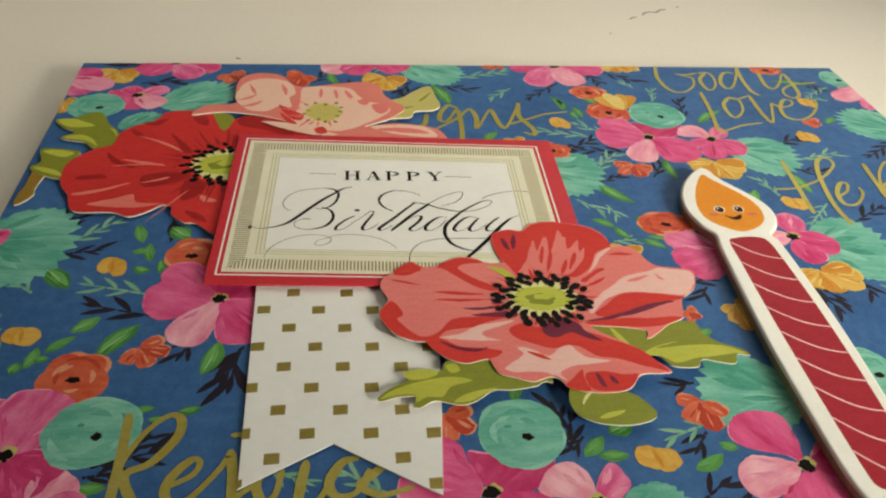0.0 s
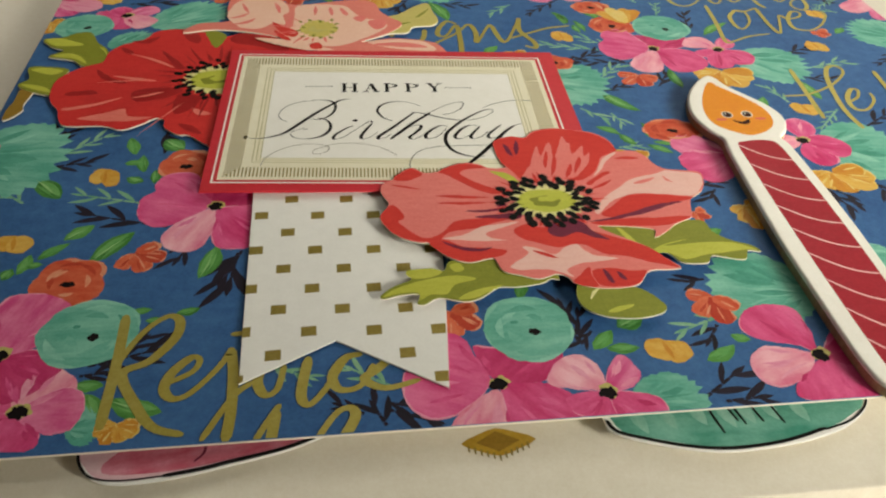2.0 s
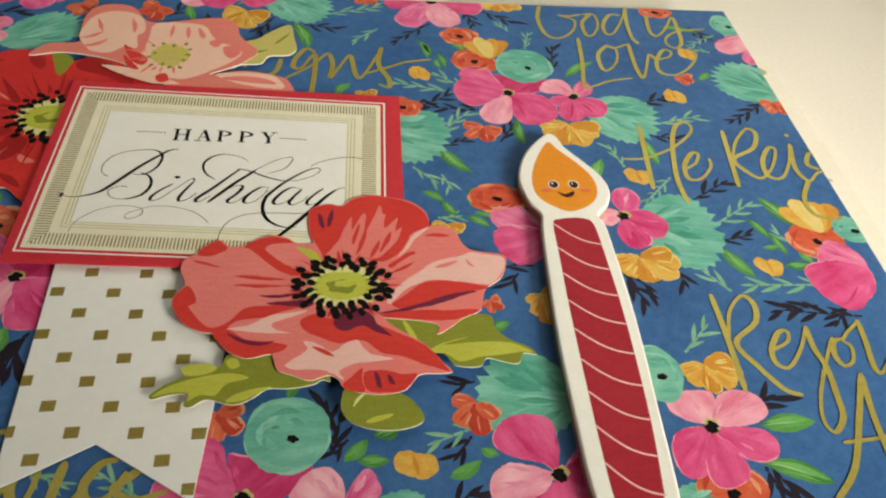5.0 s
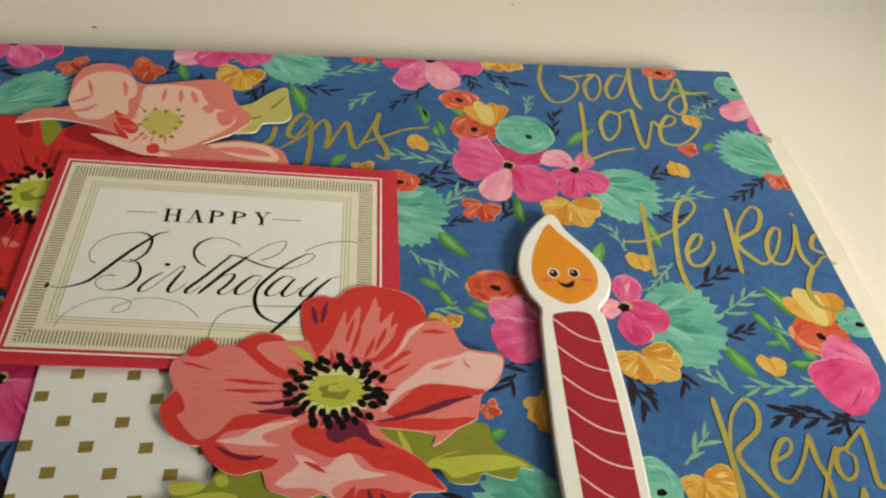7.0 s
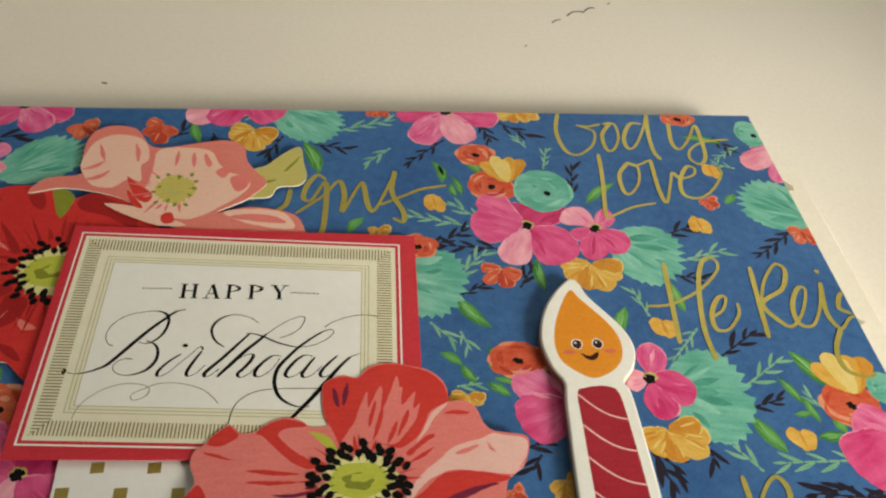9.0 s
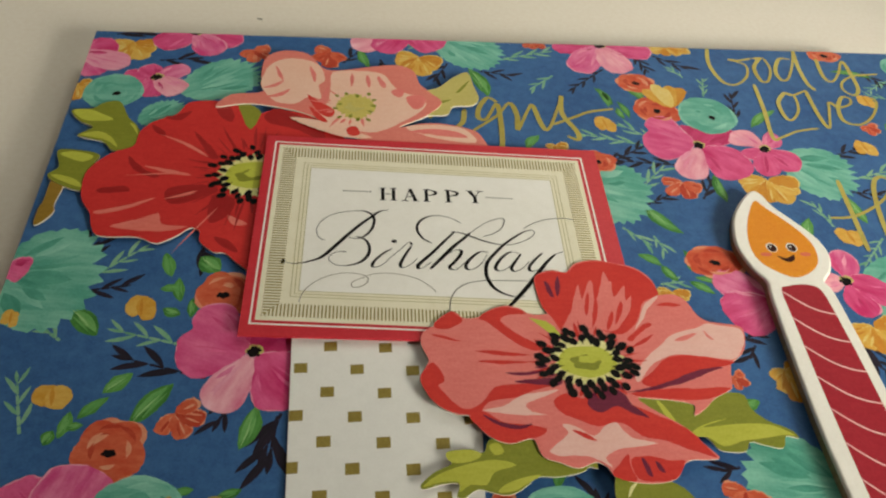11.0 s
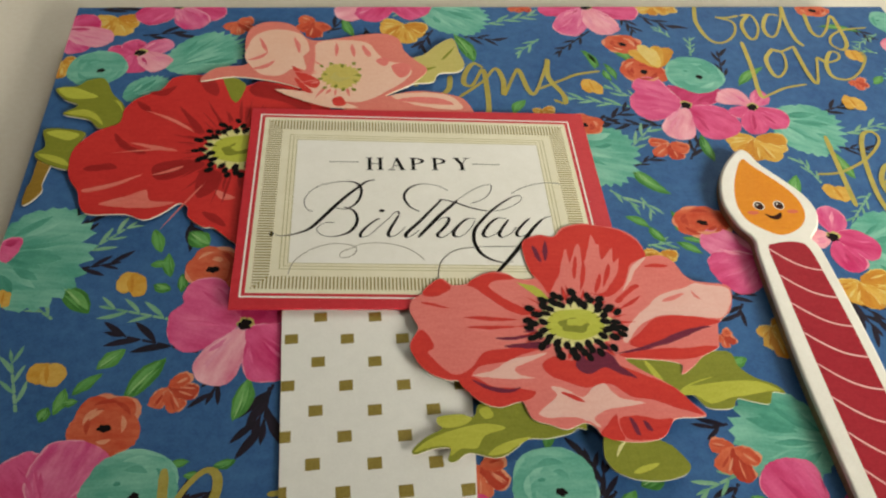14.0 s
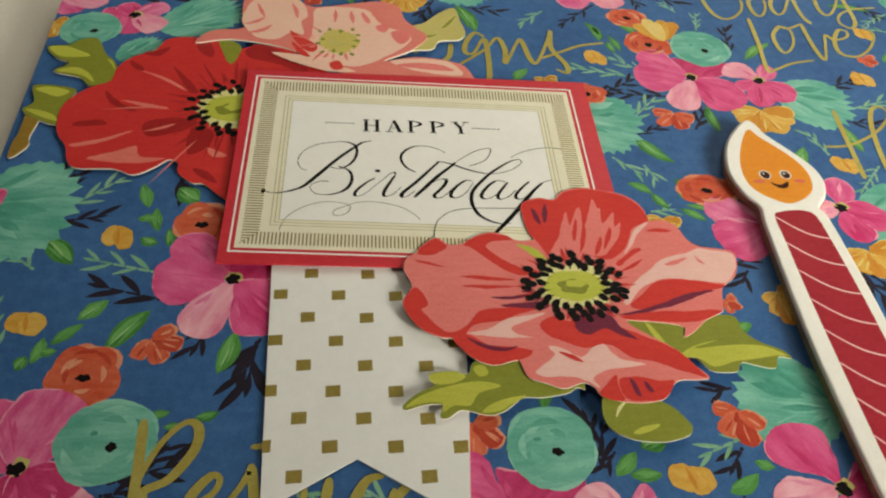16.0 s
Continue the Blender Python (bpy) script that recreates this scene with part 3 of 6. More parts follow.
table = tagged(empty("table", 0, 0, -90), "smooth off-white table with a few pencil marks", "table")
slab = Sheet()
slab.slab([(-75, -45), (75, -45), (75, 75), (-75, 75)], -3.0, 0.0, "tabletop", "tabletop", 0.3, 3)
slab.link("tabletop", table)
for x in (-66, 66):
    for y in (-38, 66):
        box("leg", x - 3, x + 3, y - 3, y + 3, -90, -3.001, "wall_paint", table)
for line, thick in (([(5.24, 10.98), (5.36, 11.10), (5.50, 11.15)], 0.10), ([(5.72, 11.34), (5.90, 11.53), (6.08, 11.58), (6.24, 11.54)], 0.11),
                    ([(6.26, 11.60), (6.42, 11.76), (6.58, 11.78)], 0.12), ([(7.00, 12.00), (7.08, 12.05)], 0.09),
                    ([(4.32, 9.85), (4.37, 9.90)], 0.08), ([(-5.75, 8.03), (-5.66, 8.00)], 0.10)):
    sh = Sheet()
    pen_line(sh, line, 0.004, "pencil", thick, thick * 0.5, cut=False)
    sh.link("pencil_mark", table, "faint grey pencil mark")

# ---- the card: back panel, fold and printed cover ----
card = tagged(empty("birthday_card", 0, 0, 0), "folded birthday card with a blue floral cover lying on the table", "greeting card")
sh = Sheet()
sh.slab([(-8.7, -7.33), (9.62, -7.33), (9.62, 4.95), (8.8, 5.02), (8.8, 6.2), (-8.7, 6.2)], 0.0, 0.28, "cream_card", "cream_card", 0.02, 2)
panel = sh.link("back_panel", card, "cream inside panel of the card")
sh = Sheet()
sh.slab([(-8.6, 5.9), (8.6, 5.9), (8.6, 6.15), (-8.6, 6.15)], 0.281, 0.559, "cream_card", "cream_card")
sh.link("fold", card, "cream folded spine strip")
sh = Sheet()
sh.slab([(-HALF_W, FRONT), (HALF_W, FRONT), (HALF_W, BACK), (-HALF_W, BACK)], 0.56, COVER, "blue_paper", "cream_card", 0.008, 2)
cover = sh.link("cover", card, "blue patterned paper cover with white cut edges")

# two pale paper points that look out from under the cover
for tip in ([(8.2, 4.05), (9.28, 4.18), (9.30, 4.30), (8.9, 4.75), (8.2, 4.8)], [(8.2, 0.30), (8.85, 0.36), (9.27, 0.58), (8.95, 0.80), (8.2, 0.9)]):
    sh = Sheet()
    sh.slab(tip, 0.281, 0.31, "grey_card", "grey_card")
    sh.link("paper_tip", card, "pale pointed paper tip under the cover")

# gold stamped diamond on the panel
sh = Sheet()
sh.poly(smooth([(-2.1, -6.34), (-1.88, -6.22), (-1.68, -6.15), (-1.45, -6.22), (-1.23, -6.34), (-1.45, -6.46), (-1.67, -6.54), (-1.9, -6.46)], 2), 0.283, "gold_warm")
sh.poly([(-1.93, -6.34), (-1.68, -6.19), (-1.42, -6.34), (-1.68, -6.48)], 0.285, "stem_brown")
for k in range(11):
    x = -2.02 + 0.068 * k
    e = 0.16 * (1 - abs(k - 5) / 5.5)
    pen_line(sh, [(x, -6.37 - e), (x, -6.44 - e)], 0.287, "gold_matte", 0.03, 0.03, cut=False, n=1)
sh.link("diamond", panel, "gold stamped diamond ornament")

FLOWERS = []


def bloom(c, *petals):
    FLOWERS.append((c, petals))


bloom((3.14, -1.16), (2.3, -0.56, 0.75, 'p'), (2.28, -1.55, 1.0, 'h'))
bloom((8.6, -2.05), (7.88, -1.59, 0.9, 'p'), (7.49, -2.57, 1.2, 'h'))
bloom((1.85, 6.32), (0.76, 6.22, 0.6, 'h'), (1.12, 5.33, 0.8, 'p'), (2.99, 6.13, 0.8, 'h'), (2.2, 5.29, 0.8, 'l'))
bloom((-6.93, -5.74), (-7.59, -5.33, 0.9, 'h'), (-7.05, -6.25, 0.9, 'h'), (-6.6, -5.11, 0.75, 'l'), (-6.24, -5.76, 0.7, 'p'))
bloom((-7.37, -4.85), (-8.09, -4.08, 1.1, 'h'), (-7.11, -5.58, 1.1, 'd'), (-6.79, -5.4, 0.9, 'd'), (-7.07, -3.79, 1.1, 'p'))
bloom((-7.46, 4.74), (-8.08, 4.69, 0.65, 'h'), (-7.7, 5.13, 0.5, 'h'), (-7.56, 4.11, 0.6, 'h'), (-6.87, 5.12, 0.5, 'p'), (-6.93, 4.27, 0.65, 'l'))
bloom((-9.15, 5.56), (-8.37, 5.84, 0.8, 'h'), (-8.05, 5.16, 0.7, 'l'), (-8.54, 4.79, 0.6, 'p'))
bloom((-6.88, 6.39), (-7.63, 5.88, 0.8, 'h'), (-5.91, 6.07, 0.7, 'h'), (-6.39, 5.58, 0.7, 'p'))
bloom((-2.48, 6.79), (-3.6, 5.98, 0.8, 'l'), (-3.04, 5.85, 0.8, 'h'), (-1.74, 6.02, 0.9, 'h'))
bloom((9.43, 5.35), (8.55, 5.22, 0.55, 'h'), (8.7, 4.1, 0.5, 'p'), (8.17, 4.62, 0.65, 'l'))
bloom((-8.95, -0.32), (-8.6, -0.41, 0.6, 'h'))
TEAL_ROUNDS = [
    (3.59, 3.85, 0.58, 0.6), (-6.42, -4.53, 0.58, 0.56), (-8.18, 4.26, 0.52, 0.55), (8.69, 5.7, 0.33, 0.44),
    (4.25, -4.06, 0.39, 0.49), (8.72, -1.08, 0.31, 0.33),
]
FANS = [
    (4.68, 2.47, 5.98, 1.72, 1.6), (0.4, 1.72, 1.76, 1.23, 1.7), (4.83, -0.96, 6.31, -1.18, 1.9), (9.11, 2.99, 7.73, 3.83, 1.5),
    (-1.78, 6.55, -0.49, 5.52, 1.4), (-9.13, -0.43, -7.49, -0.63, 2.2), (-6.91, 4.22, -5.45, 5.22, 1.3),
    (2.97, -4.5, 1.53, -4.23, 1.6), (3.8, -6.13, 4.83, -6.4, 0.9), (-0.08, -6.17, 0.83, -6.27, 1.0),
    (-7.56, 3.3, -6.77, 3.87, 0.8), (-6.39, -6.01, -6.04, -5.94, 0.6),
]
YELLOW_FLOWERS = [
    (4.15, 1.56, 0.55, 0.46), (4.76, -1.95, 0.56, 0.4), (3.45, 6.2, 0.46, 0.22), (-2.29, 5.39, 0.46, 0.47),
    (-8.03, 5.67, 0.41, 0.46), (-8.81, 4.27, 0.2, 0.35), (5.12, -4.15, 0.44, 0.36), (2.87, -2.76, 0.27, 0.41),
    (-5.85, -6.11, 0.23, 0.19), (1.45, -1.03, 0.28, 0.15), (0.24, 2.72, 0.21, 0.15),
]
HEARTS = [
    (1.35, 3.5, 0.21, 0.27), (5.16, 0.33, 0.25, 0.25), (6.84, -1.96, 0.21, 0.25), (6.61, 2.86, 0.23, 0.27),
    (7.37, 4.46, 0.18, 0.25), (-6.83, -1.15, 0.21, 0.28), (-7.75, -2.71, 0.25, 0.23), (-8.63, -1.34, 0.12, 0.18),
    (0.6, -5.39, 0.28, 0.24),
]
TULIPS = [
    (2.87, 4.55, 0.46, 0.44), (8.1, -0.68, 0.55, 0.46),
]
POPPIES = [
    (2.55, 3.98, 0.45, 0.42), (2.34, 4.94, 0.39, 0.31), (2.37, 1.56, 0.34, 0.31), (0.91, 2.35, 0.38, 0.29),
    (7.95, -1.36, 0.51, 0.41), (7.13, 6.19, 0.37, 0.24), (7.04, 3.45, 0.18, 0.22), (8.7, 2.5, 0.29, 0.29),
    (2.42, -0.27, 0.47, 0.36), (-4.16, 5.57, 0.31, 0.4), (-5.56, 5.6, 0.28, 0.34), (-5.96, -3.16, 0.3, 0.3),
    (-6.86, -3.59, 0.43, 0.49), (-5.66, -0.91, 0.38, 0.44), (-1.91, -4.71, 0.28, 0.34), (1.44, -4.7, 0.29, 0.36),
    (4.77, -6.0, 0.46, 0.43), (0.39, 6.25, 0.24, 0.14), (2.01, -2.72, 0.13, 0.19),
]
LEAVES = [
    (1.51, 1.11, 1.96, 0.44, 0.4), (2.03, 5.16, 2.37, 4.28, 0.45), (1.39, 4.74, 1.64, 4.14, 0.3), (1.77, 4.28, 1.91, 3.69, 0.25),
    (4.39, 3.45, 5.16, 4.08, 0.35), (3.13, 2.0, 3.15, 1.22, 0.35), (4.34, 0.2, 4.58, 0.83, 0.4), (6.11, -1.47, 6.51, -2.22, 0.45),
    (7.26, -0.24, 7.71, -1.03, 0.5), (6.85, -0.78, 7.1, -1.3, 0.28), (7.13, -1.18, 7.28, -1.68, 0.25),
    (7.52, -1.58, 7.67, -1.9, 0.3), (6.88, -1.52, 7.21, -1.48, 0.2), (7.11, -1.95, 7.61, -1.92, 0.3),
    (5.57, 1.4, 5.66, 0.67, 0.4), (-1.21, 5.33, -0.9, 4.34, 0.5), (-0.36, 2.69, -0.05, 3.12, 0.35),
    (-3.28, 5.26, -3.46, 5.99, 0.35),
]
LEAVES += [
    (7.35, 3.46, 7.66, 3.74, 0.3), (6.98, 5.56, 7.95, 5.33, 0.3), (-6.68, -3.2, -6.18, -2.53, 0.5),
    (-7.36, -3.08, -7.0, -2.74, 0.3), (-7.11, -2.68, -6.75, -2.35, 0.4), (-7.84, -1.15, -7.37, -1.68, 0.55),
    (-6.47, -0.55, -6.62, -0.02, 0.35), (-6.27, -1.05, -6.35, -0.55, 0.3), (-6.61, -0.79, -6.3, -0.78, 0.25),
    (-6.52, -1.18, -6.25, -1.3, 0.3), (-6.09, -1.36, -6.1, -0.98, 0.25), (-6.08, -0.12, -5.75, -0.45, 0.6),
    (-5.22, -3.62, -5.02, -2.93, 0.45), (-7.54, -3.37, -7.46, -2.95, 0.3), (-7.71, -3.47, -7.62, -3.24, 0.3),
    (5.52, -5.0, 6.37, -4.96, 0.5), (5.32, -5.57, 6.27, -5.95, 0.5), (1.02, -5.6, 1.48, -5.37, 0.35),
]
LEAVES += [
    (0.07, -4.95, 0.46, -4.76, 0.5), (-0.32, -5.31, -0.01, -4.99, 0.35), (-0.16, -5.3, 0.26, -5.32, 0.3),
    (1.48, -5.19, 1.72, -5.31, 0.25), (-6.49, -5.39, -6.09, -5.4, 0.3), (-6.0, -5.63, -5.39, -5.85, 0.5),
    (-6.28, -5.51, -6.08, -5.87, 0.35), (-6.0, -4.24, -5.72, -4.17, 0.2), (-5.79, -4.37, -5.57, -4.34, 0.2),
    (-5.43, -4.28, -5.13, -4.19, 0.25), (-7.48, -3.21, -7.26, -3.17, 0.2), (-1.07, -4.33, -0.95, -3.93, 0.3),
    (3.65, -1.03, 3.82, -0.92, 0.2), (1.94, -3.2, 2.2, -3.05, 0.3),
]
LEAVES += [
    (1.48, 1.04, 2.08, 0.41, 0.4), (1.11, -0.07, 1.48, -0.35, 0.3), (1.45, -0.33, 1.66, -0.7, 0.28), (1.94, 0.03, 2.14, -0.29, 0.22), (1.89, -0.35, 2.16, -0.5, 0.2), (1.83, -0.7, 2.21, -0.99, 0.28), (1.97, -0.62, 2.33, -0.77, 0.2), (1.47, 4.73, 1.56, 4.07, 0.3), (1.72, 4.06, 1.79, 3.68, 0.25),
]
SPRAYS = [
    (1.97, 2.86, 0.67, 3.2, 0.3), (1.56, 1.54, 2.24, 2.26, 0.3), (5.94, 1.91, 6.98, 2.22, 0.3), (6.25, -0.92, 7.15, -0.34, 0.35),
    (7.71, -2.38, 6.16, -2.36, 0.35), (0.58, 5.14, -0.02, 4.6, 0.3), (-0.58, 5.67, 0.75, 6.08, 0.35),
    (-6.15, -1.87, -7.26, -1.55, 0.35), (-7.65, -0.53, -6.9, 0.16, 0.3), (1.54, -4.83, 0.76, -5.12, 0.3),
    (4.81, -3.7, 5.37, -3.14, 0.3), (4.96, 0.59, 4.79, 1.28, 0.25), (5.98, -2.5, 5.49, -1.83, 0.3), (2.51, 2.78, 1.6, 3.56, 0.3),
    (7.94, 4.54, 7.42, 4.72, 0.25), (-4.27, -5.23, -3.66, -5.54, 0.25), (-2.83, -5.7, -3.42, -5.29, 0.3),
    (-1.18, 6.27, -2.58, 6.14, 0.3),
]
SPRAYS += [
    (7.56, -1.6, 7.19, -1.04, 0.3), (-8.03, -3.29, -8.32, -2.26, 0.3), (-7.86, -1.76, -8.37, -1.33, 0.25),
    (5.77, 0.31, 5.09, -0.4, 0.2), (3.71, 4.5, 3.9, 5.19, 0.2), (-7.25, 3.62, -6.98, 3.96, 0.2), (3.46, 5.18, 3.22, 5.59, 0.2),
    (8.26, 5.25, 7.54, 4.81, 0.2),
]
SPRAYS += [
    (1.0, 0.57, 1.44, 0.11, 0.3), (1.33, -0.76, 1.77, -0.71, 0.25), (1.51, 0.36, 1.66, -0.07, 0.25),
]
SPRIGS = [
    (4.16, 3.65, 4.35, 4.68, 0.3), (2.97, 6.01, 3.7, 5.49, 0.35), (2.54, 6.06, 2.75, 5.32, 0.25), (1.73, 5.42, 0.8, 4.58, 0.3),
    (0.99, 2.2, 1.99, 2.83, 0.3), (2.54, 2.26, 1.22, 2.39, 0.35), (1.62, 1.17, 2.17, 1.45, 0.25), (2.72, 1.31, 3.08, 1.9, 0.3),
    (5.79, 2.57, 6.5, 2.87, 0.3), (8.61, 2.75, 7.47, 1.95, 0.3), (5.72, 1.54, 6.33, 1.45, 0.25), (5.98, -0.33, 6.88, 0.25, 0.35),
    (6.15, -1.36, 6.85, -1.18, 0.3), (5.11, -1.46, 5.28, -2.44, 0.3), (4.25, -1.98, 4.72, -2.51, 0.4),
    (4.27, -2.08, 4.52, -2.81, 0.4), (7.34, -2.82, 6.45, -2.95, 0.35), (-0.99, 5.24, -0.22, 5.09, 0.3),
]
SPRIGS += [
    (-3.82, 5.41, -3.43, 5.93, 0.3), (-1.63, 5.5, -1.99, 4.79, 0.35), (-3.05, 5.57, -2.85, 5.12, 0.3),
    (-5.75, -2.46, -7.11, -2.03, 0.4), (-5.36, -2.78, -5.59, -3.34, 0.35), (-4.74, -3.1, -4.84, -4.0, 0.5),
    (-4.69, -3.06, -4.96, -3.89, 0.45), (-7.7, -0.82, -7.03, -0.7, 0.3), (-7.82, -0.13, -7.68, 0.26, 0.4),
    (-6.08, 0.12, -5.97, -0.19, 0.35), (-6.33, -5.09, -5.47, -4.85, 0.35), (-6.39, -5.24, -6.0, -5.19, 0.3),
    (-5.92, -4.86, -5.67, -4.6, 0.3), (-2.91, -6.03, -2.27, -6.3, 0.35), (-2.91, -5.94, -2.59, -6.0, 0.3),
    (-2.93, -6.26, -3.11, -5.86, 0.3), (-3.17, -6.07, -3.54, -5.87, 0.25), (5.41, -5.59, 5.69, -6.21, 0.4),
]
SPRIGS += [
    (5.35, -5.64, 5.47, -6.31, 0.4), (1.39, -5.0, 1.09, -5.38, 0.3), (0.81, -6.16, 1.46, -5.72, 0.4),
    (1.01, -6.25, 1.62, -6.21, 0.35), (2.96, -4.55, 2.48, -4.7, 0.35), (-0.27, -4.98, -0.46, -5.22, 0.25),
    (-0.48, -5.15, -0.56, -4.33, 0.35), (-0.46, -5.15, -0.34, -4.52, 0.3), (8.01, -3.06, 6.78, -2.92, 0.35),
    (5.46, -4.7, 5.97, -4.49, 0.4), (7.87, -2.82, 7.42, -3.28, 0.3), (1.54, -4.12, 1.23, -4.17, 0.3),
    (2.28, -1.92, 2.68, -1.81, 0.3), (2.51, -2.04, 2.32, -2.32, 0.3), (7.77, 5.58, 8.1, 5.01, 0.25),
    (-7.48, 5.34, -6.6, 5.47, 0.5), (-8.46, 6.25, -8.09, 6.41, 0.45), (1.5, 6.28, 0.89, 6.32, 0.3),
]
GOLD_STROKES = []


def gold(wide, *pts):
    GOLD_STROKES.append((wide, pts))


gold(0.09, (4.37, 6.34), (4.22, 5.71), (4.31, 5.08), (4.59, 4.96), (4.95, 5.28), (5.07, 5.72), (4.76, 5.91))
gold(0.09, (5.26, 5.98), (4.98, 5.9), (4.73, 5.93))
gold(0.09, (5.53, 6.03), (5.24, 5.63), (5.22, 5.15), (5.38, 5.12), (5.59, 5.54), (5.59, 5.99), (5.34, 5.99))
gold(0.09, (6.21, 6.0), (5.97, 6.0), (5.71, 5.54), (5.71, 5.18), (5.91, 5.26), (6.25, 5.88), (6.44, 6.4))
gold(0.09, (6.44, 6.4), (6.3, 5.65), (6.27, 5.07), (6.35, 4.83))
gold(0.09, (6.86, 6.02), (6.76, 5.35), (6.89, 5.16), (7.17, 5.47), (7.47, 5.97), (7.47, 5.47), (7.39, 4.9), (7.19, 4.66), (7.02, 4.86), (7.14, 5.16), (7.51, 5.4), (8.1, 5.49))
gold(0.09, (5.0, 4.95), (4.9, 4.07), (4.75, 3.13), (4.96, 3.16), (5.36, 3.36), (5.85, 3.47))
gold(0.09, (5.59, 4.7), (5.32, 4.34), (5.28, 3.85), (5.4, 3.74), (5.67, 4.08), (5.77, 4.56), (5.59, 4.7), (5.75, 4.61), (6.08, 4.78))
gold(0.09, (6.11, 4.78), (6.05, 3.91), (6.11, 3.49), (6.36, 4.08), (6.49, 4.38), (6.62, 4.21), (6.93, 4.32), (7.02, 4.53), (6.85, 4.57), (6.59, 4.14), (6.55, 3.72), (6.86, 3.62), (7.25, 3.9), (7.57, 4.36), (7.55, 4.59))
gold(0.095, (5.57, 1.84), (5.45, 0.84), (5.35, 0.0))
gold(0.095, (5.0, 0.82), (5.46, 0.86), (6.11, 1.2), (6.59, 1.67), (6.6, 1.94), (6.37, 1.9), (6.12, 1.37), (5.89, 0.31), (5.9, -0.37))
gold(0.095, (6.13, 0.54), (6.38, 0.71), (6.52, 0.98), (6.38, 0.99), (6.14, 0.63), (6.11, 0.28), (6.34, 0.26), (6.64, 0.58), (6.7, 0.84))
gold(0.095, (7.25, 1.7), (7.12, 0.8), (7.02, 0.07))
gold(0.095, (7.21, 0.94), (7.42, 1.37), (7.78, 1.78), (7.93, 1.62), (7.7, 1.17), (7.19, 0.83), (7.38, 0.4), (7.58, 0.3), (7.9, 0.63), (8.15, 1.12), (8.02, 1.18), (7.76, 0.79), (7.71, 0.37), (7.96, 0.3), (8.27, 0.71), (8.52, 1.29))
gold(0.095, (8.57, 1.61), (8.58, 1.57))
gold(0.095, (8.52, 1.29), (8.35, 0.58), (8.47, 0.22), (8.72, 0.43), (8.85, 0.5))
gold(0.095, (8.95, 1.01), (8.81, 1.02), (8.64, 0.71), (8.81, 0.56))
gold(0.095, (8.47, 0.22), (8.18, -0.25), (8.18, -0.67), (8.48, -0.83), (8.69, -0.77))
gold(0.095, (5.59, -2.58), (5.57, -3.45), (5.51, -4.41))
gold(0.095, (5.6, -3.43), (5.79, -2.92), (6.1, -2.6), (6.25, -2.79), (6.13, -3.16), (5.68, -3.54), (5.87, -4.0), (6.12, -4.41), (6.35, -4.52))
gold(0.095, (6.18, -3.71), (6.51, -3.55), (6.59, -3.35), (6.44, -3.36), (6.2, -3.69), (6.18, -3.95), (6.36, -4.02), (6.67, -3.7), (6.93, -3.27))
gold(0.095, (6.93, -3.27), (6.9, -3.71), (6.95, -4.03), (6.89, -4.54), (6.82, -4.92), (6.59, -5.16), (6.5, -4.96), (6.64, -4.53), (6.99, -3.93), (7.29, -3.48))
gold(0.095, (7.46, -3.51), (7.28, -3.56), (7.18, -3.83), (7.25, -4.02), (7.43, -3.94), (7.53, -3.67), (7.46, -3.51), (7.86, -3.17))
gold(0.095, (7.86, -3.17), (7.81, -3.57), (7.72, -4.06), (7.81, -4.16), (8.1, -3.85))
gold(0.095, (7.44, -4.19), (7.06, -4.93), (6.62, -5.73), (6.15, -6.19))
gold(0.095, (7.44, -4.19), (7.29, -4.94), (7.22, -5.62))
gold(0.095, (6.65, -5.33), (6.99, -5.3), (7.4, -5.26))
gold(0.105, (-0.76, 4.16), (-0.93, 4.29), (-1.13, 3.96), (-1.19, 3.64), (-1.03, 3.59), (-0.77, 4.09), (-0.75, 3.64), (-0.8, 2.94), (-0.85, 2.69))
gold(0.105, (-1.32, 3.23), (-0.81, 3.7), (-0.5, 4.12), (-0.4, 3.72), (-0.45, 3.26), (-0.15, 3.91), (-0.03, 4.05), (0.05, 3.42), (0.18, 3.32), (0.52, 4.1), (0.62, 4.4), (0.53, 3.8), (0.72, 3.25), (0.7, 2.98), (0.52, 3.08))
gold(0.105, (0.29, 3.45), (0.78, 3.71), (1.13, 3.89), (1.61, 3.99))
gold(0.105, (-1.44, 3.87), (-1.51, 3.48), (-1.68, 3.29))
gold(0.105, (-2.11, 3.79), (-2.14, 3.6))
gold(0.125, (-6.02, -4.29), (-6.0, -5.13), (-6.02, -6.02))
gold(0.125, (-6.04, -5.36), (-5.96, -5.01), (-5.77, -4.58), (-5.52, -4.32), (-5.36, -4.4), (-5.38, -4.7), (-5.63, -5.07), (-5.91, -5.25), (-5.7, -5.72), (-5.46, -6.07), (-5.15, -6.19))
gold(0.125, (-5.41, -5.45), (-5.13, -5.29), (-5.05, -5.11), (-5.15, -5.05), (-5.35, -5.28), (-5.41, -5.53), (-5.29, -5.68), (-5.09, -5.59), (-4.81, -5.21), (-4.7, -4.96))
gold(0.125, (-4.7, -4.96), (-4.65, -5.36), (-4.64, -5.93), (-4.67, -6.3))
gold(0.125, (-4.92, -6.28), (-4.64, -5.72), (-4.44, -5.51))
gold(0.125, (-4.31, -5.25), (-4.37, -5.49), (-4.28, -5.71), (-4.14, -5.63), (-4.07, -5.28))
gold(0.125, (-3.79, -5.19), (-3.87, -5.74), (-3.77, -5.89), (-3.57, -5.64), (-3.35, -5.21))
